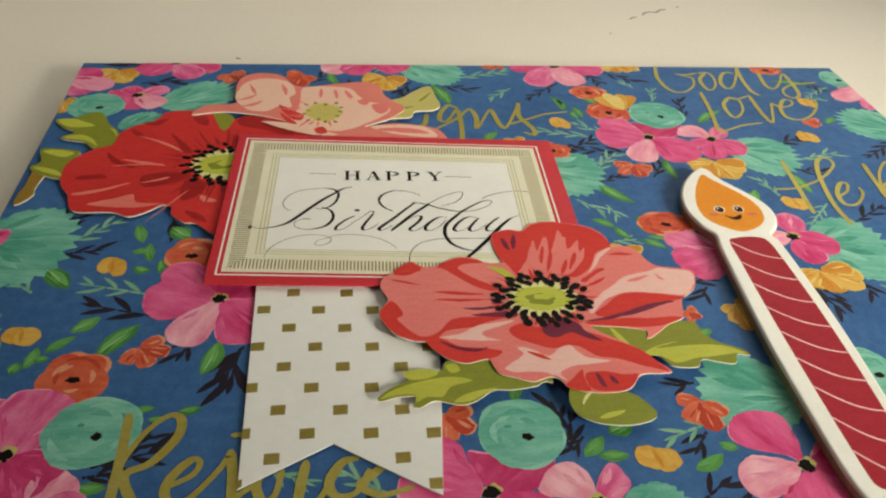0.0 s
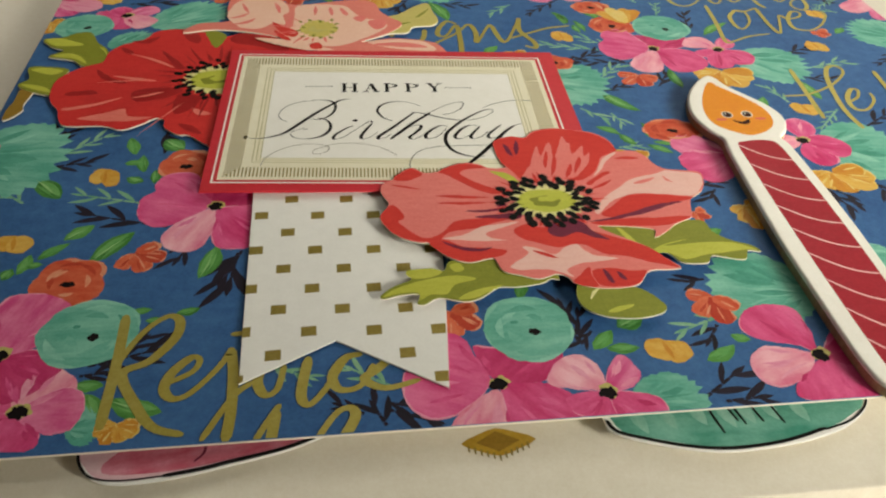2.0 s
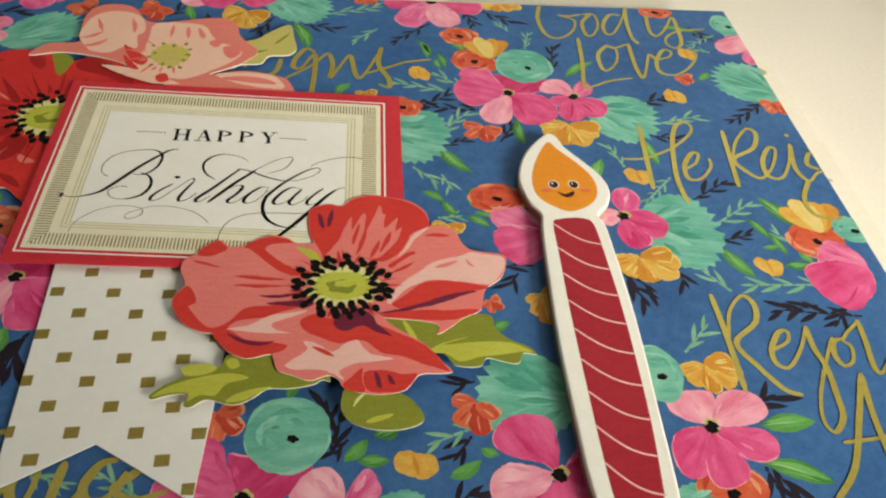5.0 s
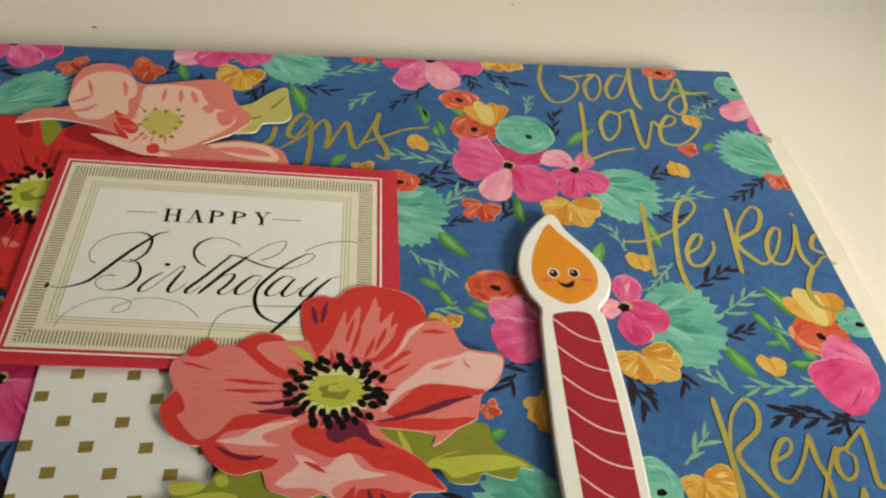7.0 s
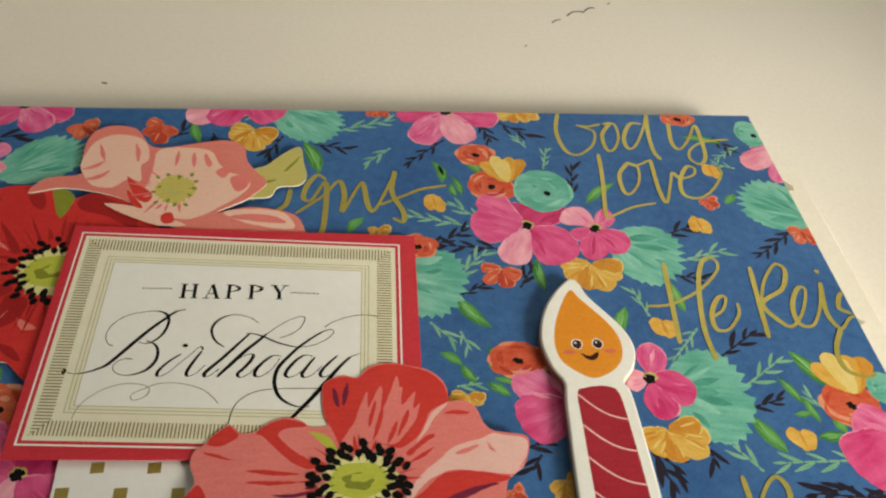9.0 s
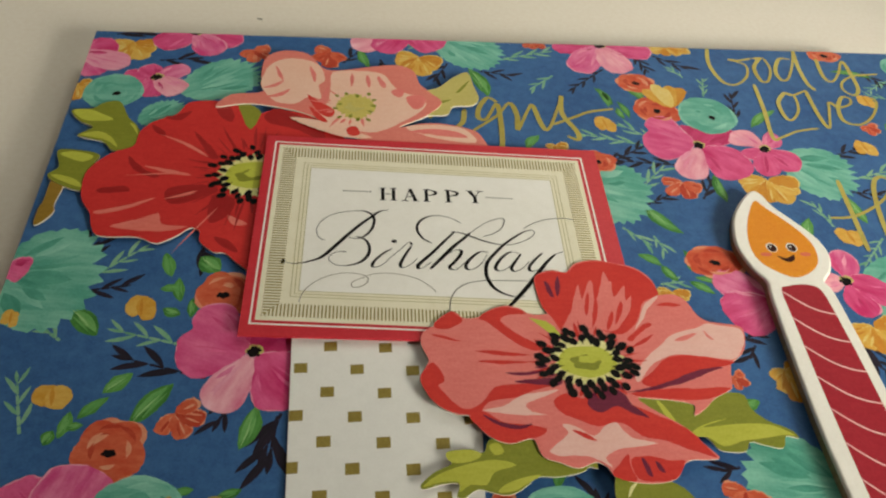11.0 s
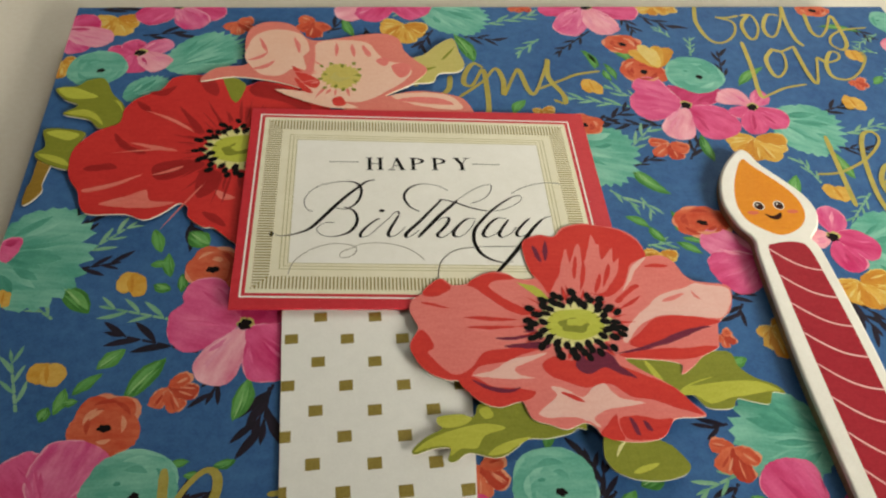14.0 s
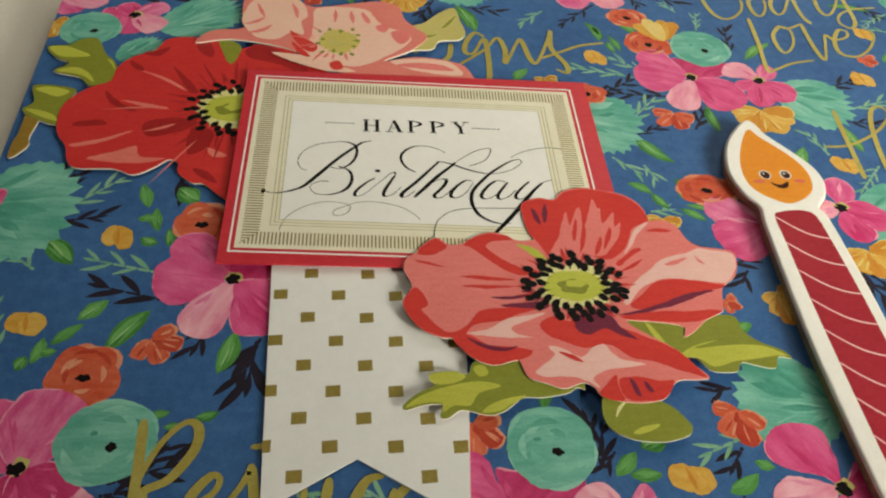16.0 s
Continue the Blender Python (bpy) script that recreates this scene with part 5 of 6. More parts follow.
shade(CORAL_ART, 'plum', (-0.44, -3.07), (-0.23, -2.93), (-0.01, -2.91), (0.13, -3.01), (0.2, -3.18), (0.4, -3.41), (0.16, -3.32), (-0.02, -3.2), (-0.26, -3.29), (-0.41, -3.22))
shade(CORAL_ART, 'coral_pale', (-1.12, -3.89), (-0.99, -3.77), (-0.81, -3.61), (-0.87, -3.47), (-0.68, -3.51), (-0.46, -3.67), (-0.27, -3.51), (-0.1, -3.46), (-0.02, -3.61), (0.11, -3.73), (0.4, -3.81), (0.07, -3.85), (-0.19, -3.89), (-0.38, -4.01), (-0.31, -4.15), (-0.54, -4.0), (-0.78, -3.96), (-0.97, -3.96))
shade(CORAL_ART, 'coral_red', (-0.34, -4.25), (-0.21, -4.11), (-0.05, -3.96), (-0.06, -4.17), (-0.03, -4.35), (-0.21, -4.33))
shade(CORAL_ART, 'coral_red', (-0.03, -4.04), (0.23, -4.0), (0.52, -4.08), (0.71, -4.09), (0.51, -4.34), (0.27, -4.38), (-0.0, -4.33))
shade(CORAL_ART, 'plum', (0.11, -4.03), (0.18, -4.09), (0.21, -4.3), (0.13, -4.24))
shade(CORAL_ART, 'plum', (0.29, -4.09), (0.36, -4.12), (0.39, -4.25), (0.32, -4.21))
shade(CORAL_ART, 'coral_red', (-0.75, -3.56), (-0.55, -3.62), (-0.43, -3.75), (-0.62, -3.68))
CORAL_LEAF_ART = []
shade(CORAL_LEAF_ART, 'lime', (-2.5, -3.83), (-2.18, -3.8), (-2.03, -3.88), (-2.2, -3.98), (-2.45, -3.98))
shade(CORAL_LEAF_ART, 'lime', (-2.85, -4.32), (-2.64, -4.15), (-2.27, -4.02), (-1.87, -3.96), (-1.59, -4.05), (-1.89, -4.14), (-2.02, -4.32), (-2.23, -4.31), (-2.38, -4.41), (-2.38, -4.27), (-2.62, -4.26))
shade(CORAL_LEAF_ART, 'lime', (-1.89, -4.43), (-1.73, -4.3), (-1.46, -4.22), (-1.28, -4.21), (-1.52, -4.34), (-1.67, -4.42))
shade(CORAL_LEAF_ART, 'lime', (0.88, -3.71), (1.14, -3.53), (1.53, -3.44), (1.12, -3.57), (1.66, -3.53), (2.13, -3.56), (2.43, -3.74), (2.27, -3.73), (1.89, -3.78), (1.65, -3.8), (1.34, -3.88), (1.15, -3.73))
shade(CORAL_LEAF_ART, 'lime', (0.57, -3.12), (0.64, -3.16), (0.76, -3.44), (0.71, -3.48), (0.63, -3.34))
shade(CORAL_LEAF_ART, 'lime', (-0.03, -4.82), (0.11, -4.74), (0.34, -4.71), (0.28, -4.77), (0.08, -4.84))
shade(CORAL_LEAF_ART, 'cream_ink', (-0.2, -4.59), (-0.13, -4.43), (-0.02, -4.37), (-0.1, -4.47))
shade(CORAL_LEAF_ART, 'lime', (-1.92, -3.75), (-1.79, -3.71), (-1.73, -3.85), (-1.86, -3.89))
RED_ART = []
shade(RED_ART, 'red_dark', (-7.55, 2.27), (-7.26, 1.92), (-6.96, 1.73), (-7.1, 1.7), (-7.45, 1.93))
shade(RED_ART, 'red_pale', (-7.27, 2.0), (-6.84, 1.91), (-6.43, 1.76), (-6.83, 1.81))
shade(RED_ART, 'red_pale', (-7.87, 0.85), (-7.45, 0.97), (-6.94, 1.2), (-7.35, 0.92), (-7.77, 0.78))
shade(RED_ART, 'red_pale', (-7.57, 0.49), (-7.18, 0.65), (-6.85, 0.81), (-6.76, 0.55), (-6.33, 0.49), (-6.84, 0.38))
shade(RED_ART, 'red_dark', (-6.19, 3.79), (-6.04, 3.87), (-5.86, 3.52), (-5.89, 3.27), (-6.11, 3.45))
shade(RED_ART, 'red_dark', (-6.52, 2.97), (-6.19, 2.56), (-6.02, 2.22), (-6.22, 2.33))
shade(RED_ART, 'red_dark', (-6.79, 1.41), (-6.24, 1.53), (-5.95, 1.38), (-6.47, 1.06), (-6.75, 1.07))
shade(RED_ART, 'red_dark', (-6.03, 1.24), (-5.66, 1.16), (-5.73, 0.76), (-6.03, 0.58))
shade(RED_ART, 'red_dark', (-7.92, 1.39), (-7.52, 1.47), (-7.41, 1.33), (-7.85, 1.29))
shade(RED_ART, 'red_dark', (-7.28, 3.15), (-7.06, 2.98), (-7.02, 2.82), (-7.2, 2.94))
shade(RED_ART, 'red_dark', (-5.91, 0.25), (-5.69, 0.18), (-5.5, -0.08), (-5.72, -0.0))
shade(RED_ART, 'red_pale', (-5.74, 0.76), (-5.54, 0.66), (-5.4, 0.55), (-5.62, 0.53))
shade(RED_ART, 'red_dark', (-5.29, 3.51), (-4.99, 3.71), (-4.25, 3.15), (-4.2, 2.74), (-4.66, 3.07), (-5.18, 3.25))
shade(RED_ART, 'leaf_olive', (-5.78, 3.9), (-5.38, 3.65), (-5.41, 3.34), (-5.53, 3.05), (-5.7, 3.43))
shade(RED_ART, 'red_dark', (-7.11, 3.39), (-6.87, 3.46), (-6.63, 3.58), (-6.8, 3.3))
PINK_ART = []
shade(PINK_ART, 'pink_pale', (-5.43, 4.45), (-5.36, 4.85), (-5.22, 5.19), (-4.86, 5.37), (-4.42, 5.26), (-4.22, 4.96), (-4.18, 4.61), (-4.3, 4.42), (-4.24, 4.0), (-4.47, 4.06), (-4.76, 3.82), (-5.1, 3.88), (-5.31, 4.17))
shade(PINK_ART, 'pink_pale', (-4.01, 4.91), (-4.06, 4.42), (-4.11, 3.93), (-4.24, 3.43), (-3.9, 3.13), (-3.34, 2.98), (-2.98, 3.1), (-2.75, 3.28), (-2.34, 3.65), (-2.2, 3.93), (-2.35, 4.16), (-2.65, 4.27), (-2.86, 4.57), (-3.03, 4.89), (-3.49, 4.98))
shade(PINK_ART, 'pink_pale', (-2.65, 3.16), (-2.24, 3.24), (-1.66, 3.19), (-1.41, 2.97), (-1.36, 2.72), (-1.93, 2.78), (-2.38, 2.95))
shade(PINK_ART, 'pink_pale', (-4.82, 3.4), (-4.25, 3.32), (-3.69, 3.03), (-3.28, 2.82), (-3.84, 2.84), (-4.39, 3.1))
shade(PINK_ART, 'salmon', (-2.59, 4.07), (-2.43, 4.19), (-2.21, 4.12), (-2.27, 3.83), (-2.46, 3.72))
shade(PINK_ART, 'salmon', (-2.88, 4.27), (-2.72, 4.39), (-2.61, 4.26), (-2.73, 4.09))
shade(PINK_ART, 'salmon', (-2.55, 3.04), (-2.11, 3.12), (-1.68, 3.04), (-1.49, 2.86), (-1.92, 2.89), (-2.34, 2.97))
shade(PINK_ART, 'salmon', (-3.1, 4.81), (-2.97, 4.53), (-3.03, 4.4), (-3.13, 4.66))
shade(PINK_ART, 'salmon', (-4.09, 4.42), (-4.15, 4.05), (-4.22, 3.81), (-4.25, 4.0), (-4.16, 4.3))
shade(PINK_ART, 'coral_red', (-4.52, 4.13), (-4.24, 3.88), (-3.99, 3.64), (-4.05, 3.43), (-4.28, 3.55))
shade(PINK_ART, 'coral_red', (-4.47, 3.76), (-4.28, 3.55), (-4.11, 3.27), (-4.31, 3.34))
shade(PINK_ART, 'coral_red', (-3.76, 3.08), (-3.59, 3.15), (-3.51, 2.92), (-3.7, 2.88))
shade(PINK_ART, 'salmon', (-5.38, 4.32), (-5.21, 4.44), (-4.98, 4.59), (-5.13, 4.37))
shade(PINK_ART, 'salmon', (-5.3, 4.05), (-5.05, 4.17), (-4.84, 4.31), (-5.01, 4.07))
shade(PINK_ART, 'salmon', (-5.16, 5.08), (-5.03, 4.84), (-4.99, 4.56), (-5.1, 4.77))
shade(PINK_ART, 'salmon', (-4.48, 5.12), (-4.36, 4.81), (-4.37, 4.55), (-4.45, 4.81))
shade(PINK_ART, 'salmon', (-3.64, 4.9), (-3.6, 4.67), (-3.66, 4.41), (-3.68, 4.67))
shade(PINK_ART, 'salmon', (-3.34, 4.84), (-3.27, 4.63), (-3.3, 4.4), (-3.36, 4.61))
PINK_LEAF_ART = []
shade(PINK_LEAF_ART, 'leaf_olive', (-1.56, 4.35), (-1.26, 4.76), (-1.37, 4.52), (-1.52, 4.32))
shade(PINK_LEAF_ART, 'leaf_olive', (-2.11, 3.97), (-1.69, 4.08), (-1.9, 3.95))


RED_LEAF_ART = []
shade(RED_LEAF_ART, "eye_green", (-8.75, 3.55), (-8.5, 3.6), (-8.2, 3.45), (-8.0, 3.3), (-8.3, 3.25), (-8.55, 3.3))
shade(RED_LEAF_ART, "lime", (-8.5, 2.84), (-8.2, 2.95), (-7.95, 2.8), (-7.8, 2.5), (-8.05, 2.72))
shade(RED_LEAF_ART, "lime", (-7.7, 3.2), (-7.6, 3.05), (-7.5, 2.85), (-7.58, 3.12))
shade(RED_LEAF_ART, "eye_green", (-8.72, 2.32), (-8.5, 2.38), (-8.15, 2.26), (-8.3, 2.1), (-8.55, 2.2))
shade(RED_LEAF_ART, "lime", (-8.76, 1.76), (-8.55, 1.6), (-8.2, 1.44), (-8.3, 1.62), (-8.55, 1.74))


def cutout(name, label, z, thick, edge, fill, art=(), leaves=(), side="cream_card"):
    """A die-cut flower: thick paper with a pale cut edge, flat printed art, leaves a little lower."""
    c = (sum(p[0] for p in edge) / len(edge), sum(p[1] for p in edge) / len(edge))
    ob = tagged(empty(name, c[0], c[1], COVER), label, "paper flower")
    sh = Sheet()
    sh.slab(smooth(edge, 4), z - thick, z, fill, side, 0.004, 1)
    body = sh.link("petals", ob)
    sh = Sheet()
    for k, (mat, pts) in enumerate(art):
        sh.poly(ragged(smooth(pts, 3), 0.007), z + 0.0006 + 0.00008 * k, mat)
    sh.link("petal_shading", body, "flat printed petal shading")
    for nm, pts, mat, zz, lart in leaves:
        sh = Sheet()
        sh.slab(smooth(pts, 4), zz - thick, zz, mat, side, 0.004, 1)
        lf = sh.link(nm, ob, "flat printed olive leaf")
        sh = Sheet()
        for k, (m2, p2) in enumerate(lart):
            sh.poly(smooth(p2, 3), zz + 0.0006 + 0.00008 * k, m2)
        sh.link("leaf_highlight", lf, "lime green highlight")
    return ob, body


def streaks(parent, c, r0, r1, z, mat, n, seed, sweep=(0.0, 6.283), squash=0.85):
    r = random.Random(seed)
    sh = Sheet()
    for i in range(n):
        a = sweep[0] + (sweep[1] - sweep[0]) * (i + r.uniform(-0.4, 0.4)) / n
        k0, k1 = r.uniform(r0, r0 * 1.25), r.uniform(r0 * 1.4, r1)
        p = (c[0] + k0 * math.cos(a), c[1] + k0 * squash * math.sin(a))
        a += r.uniform(-0.05, 0.05)
        q = (c[0] + k1 * math.cos(a), c[1] + k1 * squash * math.sin(a))
        sh.poly(lens_shape(p, q, r.uniform(0.02, 0.075), n=7, bend=r.uniform(-0.05, 0.05), shift=-0.3), z + i * 0.00004, mat)
    sh.link("petal_shading", parent, "fine printed streaks round the flower's eye")


def flower_eye(parent, c, rx, ry, z, core, ring, core_scale, dots, dot, seed):
    r = random.Random(seed)
    sh = Sheet()
    star = []
    for i in range(44):
        a = 2 * math.pi * i / 44
        k = 1.0 if i % 2 else 0.72 + r.uniform(0, 0.2)
        star.append((c[0] + rx * k * math.cos(a), c[1] + ry * k * math.sin(a)))
    sh.poly(star, z, ring)
    sh.poly(blob_shape(c, rx * core_scale, ry * core_scale * 0.85, wob=0.05), z + 0.0006, core)
    sh.poly(blob_shape((c[0] - 0.02, c[1] - 0.02), rx * core_scale * 0.55, ry * core_scale * 0.35, wob=0.12, lobes=5, depth=0.2), z + 0.0010, "leaf_olive" if core != "yellow_eye" else "leaf_tan")
    sh.poly(blob_shape((c[0] + 0.04, c[1] + 0.04), rx * core_scale * 0.35, ry * core_scale * 0.22, wob=0.12, lobes=5, depth=0.2), z + 0.0014, core)
    sh.link("flower_centre", parent, "printed yellow-green flower centre")
    sh = Sheet()
    for i in range(dots):
        a = 2 * math.pi * i / dots + r.uniform(-0.1, 0.1)
        k = (0.82, 1.0, 1.19)[i % 3] + r.uniform(-0.05, 0.05)
        p = (c[0] + rx * k * math.cos(a), c[1] + ry * k * math.sin(a))
        if i % 3 == 0:
            q = (c[0] + rx * 0.6 * math.cos(a), c[1] + ry * 0.6 * math.sin(a))
            sh.poly(lens_shape(p, q, 0.022), z + 0.0018 + 0.00002 * i, dot)
        size = r.uniform(0.95, 1.2) * (0.62 if dot == "leaf_olive" else 1.0)
        sh.poly(blob_shape(p, 0.076 * size, 0.054 * size, a + r.uniform(-0.5, 0.5), wob=0.05, n=14), z + 0.0032 + 0.00002 * i, dot)
    sh.link("stamen_ring", parent, "printed black stamens" if dot == "black_ink" else "printed olive stamens")


Z_RED, Z_PINK, Z_LABEL, Z_CORAL = COVER + 0.075, COVER + 0.11, COVER + 0.15, COVER + 0.176

red, body = cutout("red_poppy", "red die-cut paper poppy with olive leaves, tucked under the label", Z_RED, 0.03, RED_EDGE, "red_base", RED_ART,
                   leaves=[("leaf", RED_LEAF_A, "leaf_olive", Z_RED - 0.012, RED_LEAF_ART[:3]), ("leaf", RED_LEAF_B, "leaf_olive", Z_RED - 0.012, RED_LEAF_ART[3:]),
                           ("stem", RED_STEM, "stem_brown", Z_RED - 0.02, [])])
streaks(body, (-5.42, 1.78), 0.62, 1.5, Z_RED + 0.0028, "red_dark", 34, 13, (1.2, 5.4), 1.0)
streaks(body, (-5.42, 1.78), 0.9, 2.3, Z_RED + 0.0048, "red_pale", 4, 15, (2.4, 4.6), 1.0)
flower_eye(body, (-5.42, 1.78), 0.60, 0.60, Z_RED + 0.0054, "eye_green", "cream_ink", 0.72, 45, "black_ink", 3)
pink, body = cutout("pink_poppy", "pale pink die-cut paper poppy with a yellow centre", Z_PINK, 0.03, PINK_EDGE, "pink_base", PINK_ART,
                    leaves=[("leaf", PINK_LEAF, "leaf_tan", Z_PINK - 0.012, PINK_LEAF_ART)])
streaks(body, (-3.58, 3.78), 0.42, 1.1, Z_PINK + 0.0028, "salmon", 9, 14, (2.4, 5.2), 0.9)
flower_eye(body, (-3.58, 3.78), 0.40, 0.42, Z_PINK + 0.0045, "yellow_eye", "yellow_eye", 0.9, 13, "leaf_olive", 4)
for ob, px, py, h in ((red, -6.3, 1.6, Z_RED), (pink, -3.9, 4.2, Z_PINK)):
    sh = Sheet()
    sh.slab([(px - 0.6, py - 0.5), (px + 0.6, py - 0.5), (px + 0.6, py + 0.5), (px - 0.6, py + 0.5)], COVER + 0.021, h - 0.031, "white_card", "white_card")
    sh.link("foam_pad", ob, "white foam sticky pad")

# ---- the greeting label ----
TL, TR, BL = Vector((-5.20, 2.80)), Vector((0.87, 2.48)), Vector((-5.37, -1.82))
WIDE, TALL = (TR - TL).length, (BL - TL).length


def lab(u, v):
    """Centimetres from the label's top left corner, to the right and down, as a place on the card."""
    p = TL + (TR - TL) * (u / WIDE) + (BL - TL) * (v / TALL)
    return (p.x, p.y)


PTL, PTR, PBL = Vector((-5.22, 2.83)), Vector((0.77, 2.43)), Vector((-5.42, -1.79))
P_WIDE, P_TALL = (PTR - PTL).length, (PBL - PTL).length


def pr(u, v):
    """The same for the print, which sits a little off the plate's middle."""
    p = PTL + (PTR - PTL) * (u / P_WIDE) + (PBL - PTL) * (v / P_TALL)
    return (p.x, p.y)


def border_rect(sh, inset, wide, z, mat):
    for u0, v0, u1, v1 in ((inset, inset, P_WIDE - inset, inset + wide), (inset, P_TALL - inset - wide, P_WIDE - inset, P_TALL - inset),
                           (inset, inset + wide, inset + wide, P_TALL - inset - wide), (P_WIDE - inset - wide, inset + wide, P_WIDE - inset, P_TALL - inset - wide)):
        sh.poly([pr(u0, v0), pr(u0, v1), pr(u1, v1), pr(u1, v0)], z, mat)


label_ob = tagged(empty("greeting_label", -2.3, 0.4, COVER), "red bordered white label reading HAPPY Birthday in black script", "paper label")
sh = Sheet()
sh.slab([lab(0, 0), lab(0, TALL), lab(WIDE, TALL), lab(WIDE, 0)], Z_LABEL - 0.035, Z_LABEL, "label_red", "label_red", 0.006, 2)
plate = sh.link("label_plate", label_ob, "red card plate")
sh = Sheet()
sh.slab([lab(1.2, 2.2), lab(1.2, 4.2), lab(5.0, 4.2), lab(5.0, 2.2)], COVER + 0.114, Z_LABEL - 0.036, "white_card", "white_card")
sh.link("foam_pad", label_ob, "white foam sticky pad")
sh = Sheet()
border_rect(sh, 0.185, 0.03, Z_LABEL + 0.001, "label_white")
sh.link("white_rule", plate, "thin white rule inside the red edge")
sh = Sheet()
P0 = 0.27
sh.poly([pr(P0, P0), pr(P0, P_TALL - P0), pr(P_WIDE - P0, P_TALL - P0), pr(P_WIDE - P0, P0)], Z_LABEL + 0.001, "label_cream")
sh.link("label_face", plate, "cream printed panel")
sh = Sheet()
P1 = 0.86
sh.poly([pr(P1, P1), pr(P1, P_TALL - P1), pr(P_WIDE - P1, P_TALL - P1), pr(P_WIDE - P1, P1)], Z_LABEL + 0.002, "label_white")
sh.link("inner_panel", plate, "white printed panel")
for inset in (0.74, 0.80, 0.86):
    sh = Sheet()
    border_rect(sh, inset, 0.012, Z_LABEL + 0.003, "gold_pale")
    sh.link("fine_rule", plate, "thin pale gold rule")
sh = Sheet()
H0, H1, STEP = 0.35, 0.60, 0.0555
n = int((P_WIDE - 2 * H0) / STEP)
for i in range(n + 1):
    u = H0 + (P_WIDE - 2 * H0) * i / n
    d = min(H1, H0 + min(u - H0, P_WIDE - H0 - u) + 0.02)
    for v0, v1 in ((H0, d), (P_TALL - d, P_TALL - H0)):
        sh.poly([pr(u - 0.011, v0), pr(u - 0.011, v1), pr(u + 0.011, v1), pr(u + 0.011, v0)], Z_LABEL + 0.004, "gold_matte")
n = int((P_TALL - 2 * H0) / STEP)
for i in range(1, n):
    v = H0 + (P_TALL - 2 * H0) * i / n
    d = min(H1, H0 + min(v - H0, P_TALL - H0 - v) + 0.02)
    for u0, u1 in ((H0, d), (P_WIDE - d, P_WIDE - H0)):
        sh.poly([pr(u0, v - 0.011), pr(u0, v + 0.011), pr(u1, v + 0.011), pr(u1, v - 0.011)], Z_LABEL + 0.0045, "gold_matte")
sh.link("hatched_border", plate, "gold foil hatched border")

# HAPPY: upright letters with thick and thin stems and fine serifs
LETTERS = {
    "H": [((0, 0), (0, 1), 1), ((0.72, 0), (0.72, 1), 1), ((0, 0.52), (0.72, 0.52), 0)],
    "A": [((0.0, 0), (0.36, 1), 0), ((0.36, 1), (0.74, 0), 1), ((0.14, 0.34), (0.58, 0.34), 0)],
    "P": [((0, 0), (0, 1), 1)],
    "Y": [((0.0, 1), (0.36, 0.46), 1), ((0.72, 1), (0.36, 0.46), 0), ((0.36, 0.46), (0.36, 0), 1)],
}
SERIFS = {"H": ((0, 0), (0, 1), (0.72, 0), (0.72, 1)), "A": ((0, 0), (0.74, 0)), "P": ((0, 0), (0, 1)), "Y": ((0, 1), (0.72, 1), (0.36, 0))}
ORIGIN, ALONG = Vector((-3.18, 1.075)), Vector((1.0, -0.04)).normalized()
UP, CAP = Vector((0.03, 1.0)).normalized(), 0.30


def put_letter(ch, at):
    sh = Sheet()
    q = lambda p: tuple(ORIGIN + ALONG * (at + p[0] * CAP * 0.86) + UP * (p[1] * CAP))
    zz = Z_LABEL + 0.004
    for k, (a, b, thick) in enumerate(LETTERS[ch]):
        sh.poly(ribbon_outline([q(a), q(b)], lambda s: 0.058 if thick else 0.016), zz + 0.0002 * k, "black_ink")
    for k, (a, b) in enumerate(SERIFS[ch]):
        sh.poly(ribbon_outline([q((a - 0.22, b)), q((a + 0.22, b))], lambda s: 0.018), zz + 0.001 + 0.0002 * k, "black_ink")
    if ch == "P":
        bowl = [q((0.05 + 0.60 * max(0.0, math.sin(math.pi * i / 14)) ** 0.6, 0.985 - 0.49 * i / 14)) for i in range(15)]
        sh.poly(ribbon_outline(bowl, lambda s: 0.017 + 0.042 * math.sin(math.pi * s) ** 1.5), zz + 0.0006, "black_ink")
    sh.link("letter", plate, "black printed capital letter")


for k, ch in enumerate("HAPPY"):
    put_letter(ch, 0.02 + 0.377 * k)
sh = Sheet()
for x0, y0, x1, y1 in ((-3.82, 1.30, -3.37, 1.28), (-1.35, 1.15, -0.91, 1.12)):
    for k in range(9):
        s = k / 8
        sh.poly(blob_shape((x0 + (x1 - x0) * s, y0 + (y1 - y0) * s), 0.018, 0.014, n=8), Z_LABEL + 0.004, "black_ink")
sh.link("dotted_rule", plate, "fine black dotted rules")

SCRIPT = []


def stroke(wide, pts):
    SCRIPT.append((wide, pts))


